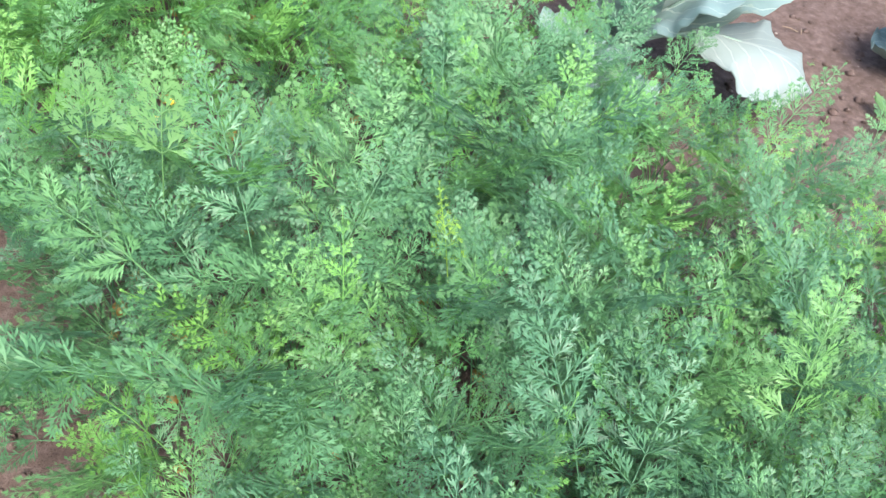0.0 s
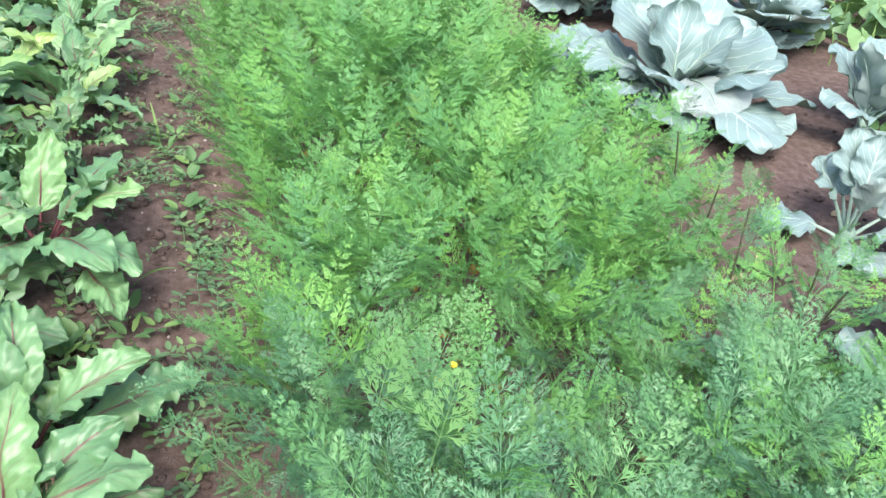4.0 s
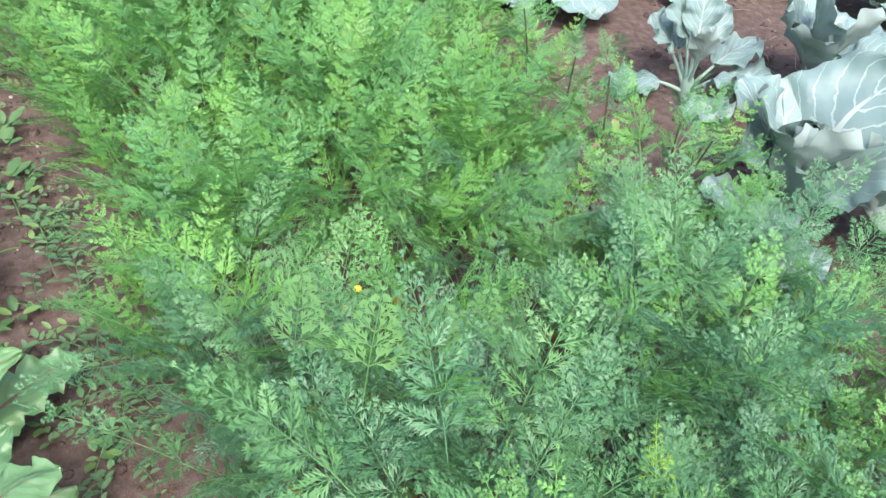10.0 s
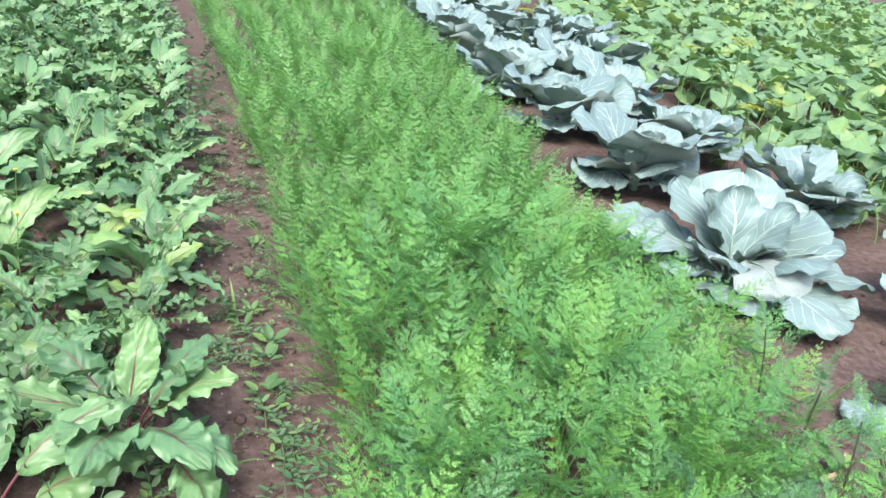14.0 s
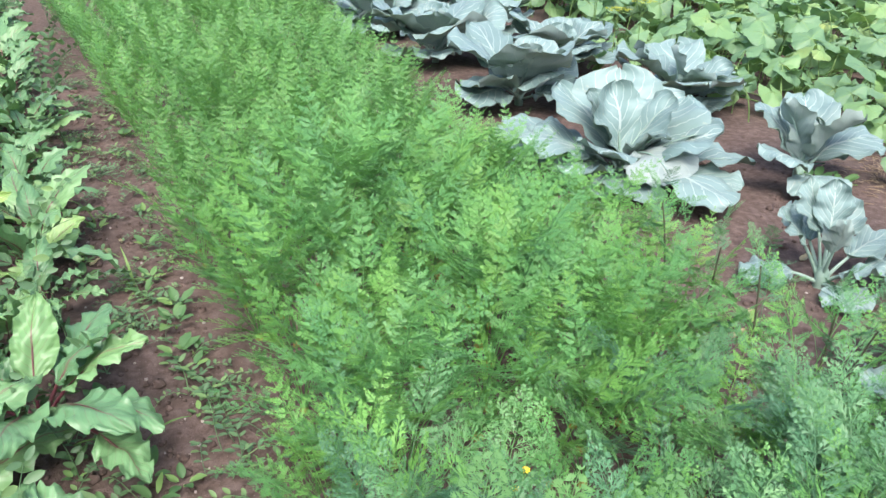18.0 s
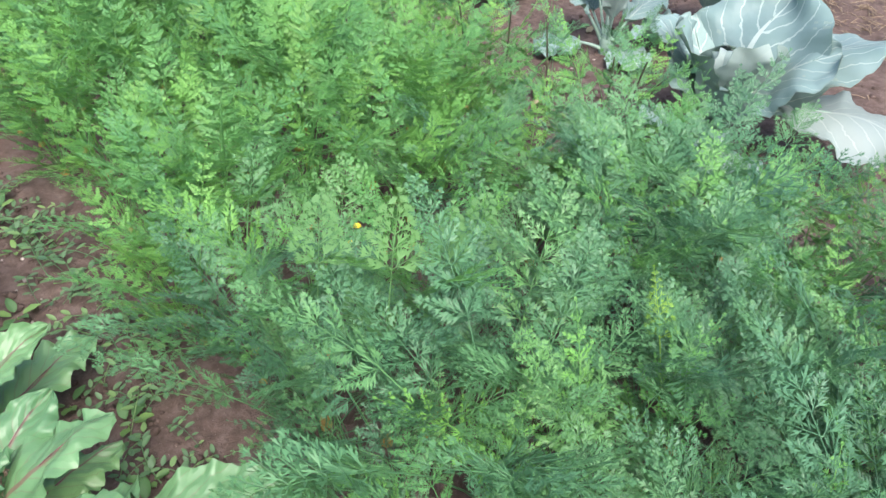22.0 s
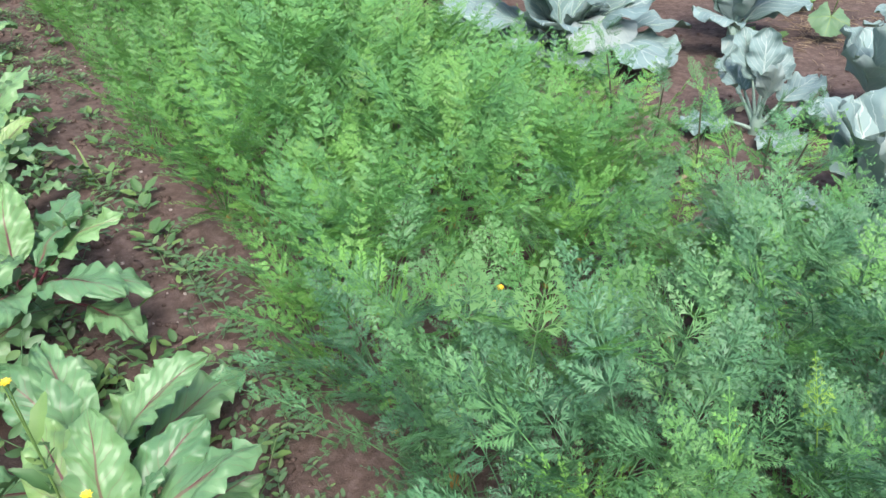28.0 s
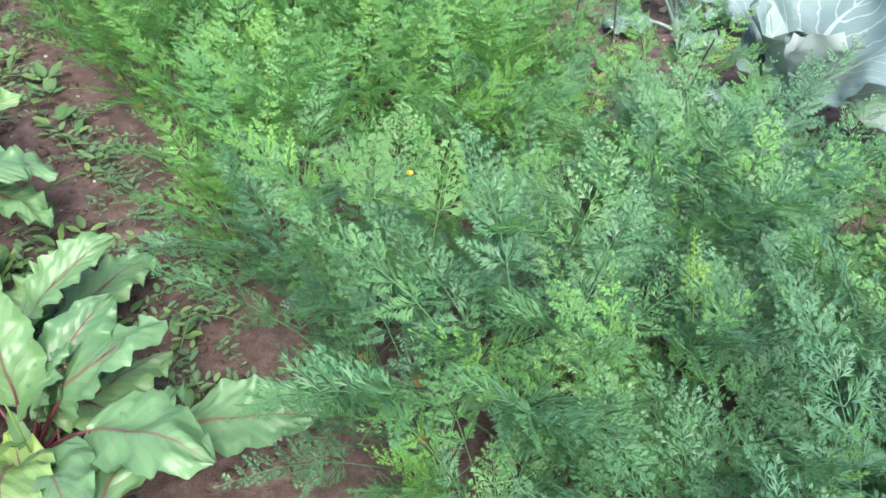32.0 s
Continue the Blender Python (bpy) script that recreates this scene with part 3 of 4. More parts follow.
def beet_plant(x, y, size, n):
    ob = empty("beet_plant", turn(rng.uniform(0, 360), at=(x, y, gz(x, y)), scale=size), "beet plant with glossy wavy green leaves on crimson stalks", "beet", "beets in the bed")
    part("root", BEET_ROOT, ob)
    for i in range(n):
        k = int(rng.integers(1 if y > 1.6 else 2, 5) if i < 2 else rng.integers(2, 12))
        m = turn(i * 137.5 + rng.uniform(-30, 30), scale=rng.uniform(0.75, 1.15), at=(0, 0, 0.02))
        if y < 2.9:
            leaf = part("leaf", BEET[k][0], ob, m)
            part("petiole", BEET[k][1], leaf, label="crimson stalk and midrib")
        else:
            part("leaf", BEET[k][2], ob, m)
    return ob


def slim(P, s, b0):
    """Radii of a stalk that thins to a fine midrib where the blade begins."""
    return np.where(s < b0, 0.0046 - 0.0016 * s / b0, 0.0015 - 0.0012 * (s - b0) / (1 - b0))


for _k in range(12):
    _r = np.random.default_rng(500 + _k)
    _lean = (6, 12, 18, 24, 30, 38, 46, 54, 62, 20, 34, 48)[_k]
    _L, _st = _r.uniform(0.21, 0.29), _r.uniform(0.1, 0.17)
    _how = dict(length=_L, width=_r.uniform(0.048, 0.068), stalk=_st, th0=_lean, th1=_lean + _r.uniform(45, 95), cup=_r.uniform(-0.25, 0.3), ruffle=_r.uniform(0.016, 0.026), waves=int(_r.integers(4, 7)), shape=(0.68, 0.6), power=1.8, slack=_r.uniform(-0.35, 0.35), twist=_r.uniform(-0.8, 0.8), crumple=0.06, teeth=0.3, warp=0.3)
    _lot, (_P, _s) = blade(np.random.default_rng(_k), nu=15, nv=35, **_how)
    _low, _ = blade(np.random.default_rng(_k), nu=9, nv=15, **_how)
    _tube = tube(_P - np.array([0, 0, 0.0015]), slim(_P, _s, _st / (_L + _st)), 5)
    _far = with_uv(merged([_low, _tube + (np.zeros((len(_tube[0]), 2)),)]), M_BEET, "leaf")
    _far.materials.append(M_BEET_STALK)
    _far.polygons.foreach_set("material_index", np.r_[np.zeros(len(_low[1]), int), np.ones(len(_tube[1]), int)])
    BEET_LOW.append((_low, _tube))
    BEET.append((with_uv(_lot, M_BEET, "leaf"), quads("petiole", *_tube, M_BEET_STALK), _far))
BEET_ROOT = quads("root", *tube([(0, 0, -0.04), (0, 0, -0.01), (0, 0, 0.012), (0, 0, 0.025), (0, 0, 0.032)], [0.02, 0.03, 0.027, 0.016, 0.004], 9), M_BEET_ROOT)


def beet_edge(y):
    return min(0.05, bed_left(max(y, 1.4))) - 0.44


def beet_bush(seed):
    """All leaves of a far plant as one mesh."""
    r = np.random.default_rng(seed)
    lots, kinds = [], []
    for i in range(9):
        k = int(r.integers(1, 12))
        m = turn(i * 137.5 + r.uniform(-30, 30), scale=r.uniform(0.75, 1.15), at=(0, 0, 0.02))
        lots.append(moved(BEET_LOW[k][0], m))
        kinds.append(np.zeros(len(BEET_LOW[k][0][1]), int))
        lots.append(moved(BEET_LOW[k][1] + (np.zeros((len(BEET_LOW[k][1][0]), 2)),), m))
        kinds.append(np.ones(len(BEET_LOW[k][1][1]), int))
    me = with_uv(merged(lots), M_BEET_FAR, "foliage")
    me.materials.append(M_BEET_STALK)
    me.polygons.foreach_set("material_index", np.concatenate(kinds))
    return me


def large_beet(x, y, size, leaves):
    """leaves: way it grows (degrees), length, half width, stalk, lean at foot and tip, cup, twist."""
    ob = empty("beet_plant", turn(at=(x, y, gz(x, y)), scale=size), "large beet plant at the path with broad blistered leaves", "beet", "beets in the bed")
    part("root", BEET_ROOT, ob)
    for k, (rz, ln, wd, st, a, b, cup, tw) in enumerate(leaves):
        lot, (P, s) = blade(np.random.default_rng(620 + k + int(y * 100)), length=ln * 1.06, width=wd * 0.88, stalk=st, th0=a, th1=b, cup=cup, ruffle=0.018, waves=4, nu=17, nv=39, shape=(0.66, 0.6), power=1.5, slack=0.12 * (-1) ** k, twist=tw, crumple=0.05, teeth=0.25, warp=0.28)
        leaf = part("leaf", with_uv(lot, M_BEET, "leaf"), ob, turn(rz, at=(0, 0, 0.02)))
        part("petiole", quads("petiole", *tube(P - np.array([0, 0, 0.0015]), 1.35 * slim(P, s, st / (ln + st)), 6), M_BEET_STALK), leaf, label="crimson stalk and midrib")


def beets():
    # the nearest plants, at the path's edge
    near = [(-0.37, 1.2), (-0.42, 2.15)]
    large_beet(-0.37, 1.2, 0.84, ((-136, 0.3, 0.105, 0.26, 38, 96, -0.1, 0.2), (-128, 0.27, 0.1, 0.36, 62, 100, 0.1, -0.3), (-76, 0.19, 0.075, 0.16, 52, 102, -0.15, 0.2), (-104, 0.27, 0.105, 0.17, 22, 92, -0.1, 0.3), (-52, 0.26, 0.09, 0.13, 24, 88, 0.0, -0.4), (-20, 0.25, 0.085, 0.14, 16, 80, 0.1, 0.3), (-165, 0.3, 0.1, 0.2, 34, 90, 0.0, 0.4), (165, 0.3, 0.1, 0.18, 30, 95, 0.0, -0.4), (120, 0.27, 0.09, 0.16, 34, 96, 0.0, 0.2), (70, 0.27, 0.09, 0.16, 30, 92, 0.1, 0.2), (20, 0.27, 0.085, 0.15, 34, 90, 0.0, 0.2), (-88, 0.17, 0.06, 0.12, 12, 60, 0.1, 0.5)))
    large_beet(-0.42, 2.15, 0.95, ((-133, 0.3, 0.082, 0.21, 44, 104, -0.15, 0.3), (-156, 0.3, 0.085, 0.2, 36, 108, -0.1, -0.2), (-144, 0.2, 0.07, 0.32, 56, 112, 0.0, 0.3), (-112, 0.24, 0.075, 0.16, 28, 84, 0.1, -0.2), (-85, 0.22, 0.07, 0.15, 20, 70, 0.1, 0.2), (-50, 0.25, 0.08, 0.14, 34, 95, 0.0, 0.2), (180, 0.28, 0.085, 0.18, 34, 98, 0.0, 0.3), (150, 0.26, 0.08, 0.15, 26, 90, 0.0, -0.3), (100, 0.26, 0.08, 0.15, 34, 95, 0.0, 0.2), (40, 0.26, 0.08, 0.15, 34, 92, 0.0, 0.2), (0, 0.22, 0.07, 0.14, 12, 60, 0.1, 0.2)))
    for x, y, leaves in ((-0.36, 1.42, ((-70, 8, 1.0), (-35, 4, 1.0), (-98, 9, 0.9), (20, 3, 1.0), (80, 6, 1.0), (140, 5, 1.0), (205, 8, 1.0), (-10, 9, 0.9))), (-0.42, 0.85, ((-60, 5, 1.1), (-20, 6, 1.0), (-100, 7, 1.0), (40, 3, 1.0), (110, 6, 1.0), (170, 5, 1.0)))):
        ob = empty("beet_plant", turn(at=(x, y, gz(x, y))), "large beet plant at the path with broad wavy leaves", "beet", "beets in the bed")
        part("root", BEET_ROOT, ob)
        for rz, k, sz in leaves:
            leaf = part("leaf", BEET[k][0], ob, turn(rz, scale=sz, at=(0, 0, 0.02)))
            part("petiole", BEET[k][1], leaf, label="crimson stalk and midrib")
        near.append((x, y))
    for x, y, sz, n in ((-0.7, 1.1, 1.1, 8), (-0.75, 1.5, 1.0, 7), (-0.7, 1.85, 1.05, 8)):
        beet_plant(x, y, sz, n)
        near.append((x, y))
    bushes = [beet_bush(560 + k) for k in range(6)]
    for lane in range(9):
        y = 0.75 + rng.uniform(0, 0.15)
        while y < 13:
            x = beet_edge(y) - 0.06 - 0.25 * lane + rng.uniform(-0.06, 0.06)
            if x > -0.9 - 0.42 * y and all(math.hypot(x - a, y - b) > 0.2 for a, b in near) and not (lane == 0 and 1.5 < y < 1.95):
                if y < 4.2:
                    beet_plant(x, y, rng.uniform(0.68, 0.98), int(rng.integers(8, 10)))
                else:
                    ob = empty("beet_plant", turn(rng.uniform(0, 360), at=(x, y, gz(x, y)), scale=rng.uniform(0.7, 1.0)), "beet plant with glossy wavy green leaves on crimson stalks", "beet", "beets in the bed")
                    part("root", BEET_ROOT, ob)
                    part("foliage", bushes[int(rng.integers(0, 6))], ob)
            y += rng.uniform(0.2, 0.27) * (1 + 0.05 * max(0, y - 4))


beets()


# ---- cabbages ----
def cabbage_leaf(seed, length, width, stalk, th0, th1, cup, ruffle=0.022, slack=0.0, twist=0.0, power=1.3, waves=2.5, shape=(1.08, 0.5)):
    r = np.random.default_rng(seed)
    lot, (P, s) = blade(r, length=length, width=width, stalk=stalk, th0=th0, th1=th1, cup=cup, ruffle=ruffle, waves=waves, nu=13, nv=27, shape=shape, power=power, slack=slack, twist=twist, crumple=0.014, teeth=0.1, warp=0.17)
    me = with_uv(solid(lot, 0.0015), M_CABBAGE, "leaf")
    me.materials.append(M_CABBAGE_BACK)
    me.polygons.foreach_set("material_index", np.repeat([0, 1], len(lot[1])))
    return me, quads("midrib", *tube(P - np.array([0, 0, 0.003]), 0.0078 - 0.0066 * s / s[-1], 6), M_CABBAGE_RIB)


LOW, MID, UP, INNER = [], [], [], []
for _k in range(8):
    _r = np.random.default_rng(720 + _k)
    LOW.append(cabbage_leaf(720 + _k, _r.uniform(0.28, 0.34), _r.uniform(0.13, 0.17), 0.1, _r.uniform(58, 72), _r.uniform(92, 108), _r.uniform(-0.15, 0.2), 0.025, _r.uniform(-0.15, 0.15), _r.uniform(-0.4, 0.4)))
    MID.append(cabbage_leaf(740 + _k, _r.uniform(0.3, 0.36), _r.uniform(0.16, 0.2), 0.1, _r.uniform(42, 56), _r.uniform(68, 92), _r.uniform(-0.1, 0.15), 0.02, _r.uniform(-0.2, 0.2), _r.uniform(-0.5, 0.5), 1.5, shape=(1.12, 0.62)))
    UP.append(cabbage_leaf(780 + _k, _r.uniform(0.3, 0.37), _r.uniform(0.15, 0.19), 0.08, _r.uniform(26, 44), _r.uniform(54, 80), _r.uniform(0.0, 0.2), 0.02, _r.uniform(-0.2, 0.2), _r.uniform(-0.5, 0.5), 1.6, shape=(1.12, 0.62)))
    INNER.append(cabbage_leaf(760 + _k, _r.uniform(0.2, 0.26), _r.uniform(0.1, 0.13), 0.04, _r.uniform(6, 18), _r.uniform(20, 48), _r.uniform(0.1, 0.3), 0.018))
CAB_STEM = quads("stem", *tube([(0, 0, -0.04), (0, 0, 0.02), (0, 0, 0.05), (0, 0, 0.07)], [0.022, 0.02, 0.022, 0.01], 8), M_CABBAGE_RIB)


def add_leaf(ob, pair, m):
    leaf = part("leaf", pair[0], ob, m)
    part("midrib", pair[1], leaf, label="pale thick midrib")


def cabbage_base(x, y, size, label, rz=0.0):
    ob = empty("cabbage", turn(rz, at=(x, y, gz(x, y)), scale=size), label, "cabbage", "cabbages in the row")
    part("stem", CAB_STEM, ob)
    return ob


def cabbage(x, y, size, n_low=3, n_mid=5, n_up=5, n_in=3, label="large cabbage with waxy blue-green leaves spread over the soil", rz=0.0):
    ob = cabbage_base(x, y, size, label, rz)
    for kinds, n, z, step in ((LOW, n_low, 0.025, 360 / max(1, n_low)), (MID, n_mid, 0.04, 360 / max(1, n_mid)), (UP, n_up, 0.05, 137.5), (INNER, n_in, 0.055, 137.5)):
        for i in range(n):
            add_leaf(ob, kinds[int(rng.integers(0, 8))], turn(i * step + rng.uniform(-22, 22), scale=rng.uniform(0.75, 1.12), at=(0, 0, z)))
    return ob


def hand_cabbage(x, y, leaves, label, shape=(1.08, 0.5), pale=None):
    """leaves: way it grows (degrees), length, half width, stalk, lean at foot and tip, cup, height of its foot."""
    ob = cabbage_base(x, y, 1.15, label)
    for k, (rz, ln, wd, st, a, b, cup, z) in enumerate(leaves):
        pair = cabbage_leaf(900 + k + int(x * 50), ln, wd, st, a, b, cup, 0.02, twist=0.18 * (-1) ** k, shape=shape, waves=2.5)
        if k == pale:
            pair[0].materials[0], pair[0].materials[1] = M_CABBAGE_PALE, M_CABBAGE_PALE
        add_leaf(ob, pair, turn(rz, at=(0, 0, max(0.012, z - 0.05))))
    return ob


def cabbages():
    spots = [(2.24, 4.26, 1.0), (2.2, 5.4, 1.02), (2.18, 6.5, 1.0), (2.2, 7.6, 1.0), (2.25, 8.7, 0.98), (2.3, 9.8, 0.98), (2.35, 10.9, 0.95),
             (3.12, 3.82, 0.85), (2.95, 4.95, 0.9), (2.95, 6.0, 0.95), (3.0, 7.05, 0.95), (3.1, 8.1, 0.95), (3.2, 9.2, 0.95), (3.3, 10.4, 0.95), (3.85, 7.8, 0.9), (3.95, 8.9, 0.9), (4.05, 10.1, 0.9), (2.5, 12.1, 0.95), (3.4, 11.8, 0.95)]
    for x, y, sz in spots:
        cabbage(x, y, sz * 1.3, 5, 4, 6, 2, rz=rng.uniform(0, 360))
    big = [(186, 0.36, 0.165, 0.22, 60, 110, -0.1, 0.05), (176, 0.27, 0.155, 0.13, 40, 138, -0.15, 0.12), (60, 0.42, 0.13, 0.2, 64, 96, 0.05, 0.06), (34, 0.42, 0.14, 0.16, 60, 94, 0.0, 0.06), (78, 0.36, 0.15, 0.14, 52, 88, 0.0, 0.07), (86, 0.36, 0.085, 0.2, 72, 95, 0.7, 0.04), (128, 0.15, 0.07, 0.18, 68, 106, 0.0, 0.04), (110, 0.13, 0.06, 0.14, 66, 104, 0.1, 0.04),
           (240, 0.4, 0.13, 0.16, 64, 103, 0.1, 0.05), (216, 0.3, 0.12, 0.2, 68, 104, 0.0, 0.05), (300, 0.34, 0.14, 0.12, 55, 98, 0.0, 0.05),
           (100, 0.3, 0.17, 0.1, 60, 96, 0.0, 0.08), (150, 0.26, 0.15, 0.1, 66, 104, 0.0, 0.07), (226, 0.36, 0.19, 0.09, 42, 80, 0.05, 0.08), (66, 0.33, 0.17, 0.09, 48, 88, 0.0, 0.07), (24, 0.38, 0.19, 0.08, 34, 66, 0.1, 0.08), (330, 0.4, 0.2, 0.08, 28, 58, 0.12, 0.08), (278, 0.38, 0.2, 0.08, 36, 70, 0.08, 0.08),
           (124, 0.26, 0.13, 0.07, 44, 86, 0.05, 0.1), (250, 0.3, 0.15, 0.06, 18, 52, 0.15, 0.1), (44, 0.29, 0.14, 0.06, 16, 50, 0.15, 0.1), (0, 0.3, 0.15, 0.05, 8, 34, 0.2, 0.1), (196, 0.22, 0.11, 0.05, 26, 72, 0.1, 0.1)]
    hand_cabbage(2.08, 3.04, big, "largest cabbage with a pale leaf folded over and tattered lower leaves", (1.12, 0.6), pale=1)
    blue = [(110, 0.24, 0.11, 0.12, 35, 95, -0.1, 0.06), (150, 0.22, 0.12, 0.1, 50, 130, -0.1, 0.06), (200, 0.26, 0.13, 0.1, 12, 60, 0.2, 0.07), (250, 0.3, 0.12, 0.1, 30, 110, -0.1, 0.07), (275, 0.24, 0.1, 0.12, 40, 125, -0.1, 0.06),
            (20, 0.26, 0.11, 0.1, 20, 70, 0.1, 0.07), (320, 0.28, 0.12, 0.1, 15, 75, 0.2, 0.08), (75, 0.24, 0.1, 0.1, 8, 45, 0.3, 0.08), (170, 0.18, 0.08, 0.05, 5, 20, 0.5, 0.09), (300, 0.18, 0.08, 0.05, 5, 20, 0.5, 0.09)]
    hand_cabbage(2.85, 2.66, blue, "cabbage with drooping powdery blue leaves")
    young = [(4, 0.17, 0.078, 0.17, 14, 30, 0.1, 0.05), (62, 0.17, 0.085, 0.1, 62, 112, -0.1, 0.04), (330, 0.16, 0.06, 0.17, 8, 22, 0.2, 0.05), (300, 0.16, 0.075, 0.14, 26, 50, 0.1, 0.05), (262, 0.16, 0.08, 0.12, 40, 80, 0.1, 0.05),
             (228, 0.16, 0.08, 0.12, 50, 100, 0.0, 0.04), (190, 0.15, 0.075, 0.08, 40, 85, 0.1, 0.05), (140, 0.13, 0.045, 0.13, 14, 28, 0.4, 0.05), (345, 0.15, 0.07, 0.14, 36, 70, 0.1, 0.05), (160, 0.15, 0.08, 0.07, 66, 104, 0.0, 0.04), (40, 0.14, 0.065, 0.14, 26, 50, 0.1, 0.05)]
    hand_cabbage(2.12, 1.9, young, "young cabbage with upright powdery blue-green leaves", (0.85, 0.55))
    flop = [(58, 0.3, 0.12, 0.08, 12, 40, 0.2, 0.07), (20, 0.3, 0.14, 0.08, 15, 55, 0.1, 0.07), (100, 0.24, 0.12, 0.1, 40, 95, 0.1, 0.05), (205, 0.32, 0.16, 0.08, 24, 60, 0.0, 0.09), (231, 0.42, 0.15, 0.1, 36, 82, -0.1, 0.09),
            (204, 0.32, 0.14, 0.2, 44, 132, -0.2, 0.1), (168, 0.26, 0.12, 0.07, 12, 45, 0.35, 0.08), (285, 0.3, 0.12, 0.1, 30, 80, 0.1, 0.07), (268, 0.37, 0.19, 0.07, 18, 56, 0.15, 0.08), (330, 0.28, 0.12, 0.08, 20, 60, 0.2, 0.07), (130, 0.26, 0.11, 0.08, 60, 105, 0.1, 0.05),
            (180, 0.2, 0.09, 0.05, 5, 15, 0.6, 0.09), (40, 0.2, 0.09, 0.05, 5, 15, 0.6, 0.09), (270, 0.2, 0.09, 0.05, 5, 20, 0.6, 0.09)]
    hand_cabbage(1.79, 1.23, flop, "cabbage with long leaves flopping onto the soil", pale=5)
    tuft = [(90, 0.22, 0.1, 0.12, 20, 60, 0.2, 0.05), (140, 0.24, 0.11, 0.12, 30, 95, 0.0, 0.05), (190, 0.24, 0.1, 0.1, 12, 40, 0.3, 0.06), (235, 0.28, 0.1, 0.12, 35, 88, 0.1, 0.05), (60, 0.24, 0.11, 0.1, 6, 25, 0.3, 0.06), (20, 0.24, 0.1, 0.1, 15, 50, 0.2, 0.06),
            (280, 0.26, 0.11, 0.1, 35, 100, 0.1, 0.05), (330, 0.24, 0.1, 0.1, 20, 70, 0.2, 0.05), (115, 0.16, 0.06, 0.08, 5, 15, 0.6, 0.06)]
    hand_cabbage(2.5, 1.68, tuft, "cabbage with powdery pale blue upright leaves")
    for x, y, sz in ((3.5, 2.0, 0.85), (2.75, 0.62, 0.8), (1.95, -0.2, 0.75), (3.4, 0.8, 0.8), (2.55, -0.3, 0.7)):
        cabbage(x, y, sz, rz=rng.uniform(0, 360))


cabbages()


# ---- cucumbers ----
def palm_leaf(r, R):
    na, nr = 37, 5
    V, U = [], []
    ph = r.uniform(0, 6.28)
    for j in range(nr):
        q = j / (nr - 1)
        for i in range(na):
            a = radians(-158 + 316 * i / (na - 1))
            rad = R * (0.84 + 0.07 * math.cos(5 * a * 0.92) + 0.1 * math.cos(a)) * (1 + 0.04 * math.sin(17 * a))
            x, y = rad * q * math.sin(a), rad * q * math.cos(a) + R * 0.1
            z = 0.05 * R * q * math.cos(5 * a * 0.92 + 0.4) - 0.2 * R * q * q + 0.08 * R * q * math.sin(3 * a + ph) + 0.04 * R * math.sin(9 * q + 4 * a)
            V.append((x, y, z))
            U.append((0.5 + 0.5 * q * math.sin(5 * a * 0.46), q))
    F = [[j * na + i, j * na + i + 1, (j + 1) * na + i + 1, (j + 1) * na + i] for j in range(nr - 1) for i in range(na - 1)]
    return np.array(V), np.array(F), np.array(U)


def cuke_leaves():
    made = []
    for k in range(8):
        r = np.random.default_rng(800 + k)
        h = (0.08, 0.12, 0.16, 0.2, 0.25, 0.1, 0.22, 0.3)[k]
        s, P, T = arc(h * 1.1, 5, 45, 8, 1.3)
        lot = moved(palm_leaf(r, r.uniform(0.085, 0.115)), turn(0, rx=r.uniform(-55, 20), ry=r.uniform(-36, 36), at=tuple(P[-1])))
        stalk = tube(P, 0.0034 - 0.001 * s, 5)
        me = with_uv(merged([lot, stalk + (np.zeros((len(stalk[0]), 2)),)]), M_CUKE, "leaf")
        me.materials.append(M_STEM)
        me.polygons.foreach_set("material_index", np.r_[np.zeros(len(lot[1]), int), np.ones(len(stalk[1]), int)])
        made.append(me)
        CUKE_RAW.append((lot, stalk + (np.zeros((len(stalk[0]), 2)),)))
    return made


CUKE_RAW = []
CUKE = cuke_leaves()


def cucumber(x, y, n, spread, kinds=None, label="sprawling cucumber vine with broad light green leaves"):
    ob = empty("cucumber_plant", turn(rng.uniform(0, 360), at=(x, y, gz(x, y))), label, "cucumber", "cucumber vines")
    pts = [(0, 0, -0.01)]
    a = 0.0
    spots = []
    for i in range(n):
        a += rng.uniform(-0.6, 0.6)
        spots.append((rng.normal(0, spread), rng.normal(0, spread)))
    line = [(math.cos(t * 2.1) * spread * t / 3, math.sin(t * 1.7) * spread * t / 3, 0.012) for t in np.linspace(0, 5, 14)]
    part("vine", quads("vine", *tube(line, [0.005] * 14, 5), M_STEM), ob)
    for sx, sy in spots:
        k = int(rng.choice((0, 0, 1, 1, 5, 5, 2, 3, 4, 6, 7)))
        part("leaf", (kinds or CUKE)[k], ob, turn(rng.uniform(0, 360), scale=rng.uniform(0.8, 1.35), at=(sx, sy, 0)))
    return ob


def cuke_edge(y):
    return between(y, ((2.5, 3.8), (3.7, 3.6), (5.7, 3.75), (8, 4.5), (11, 5.0), (19, 6.6)))


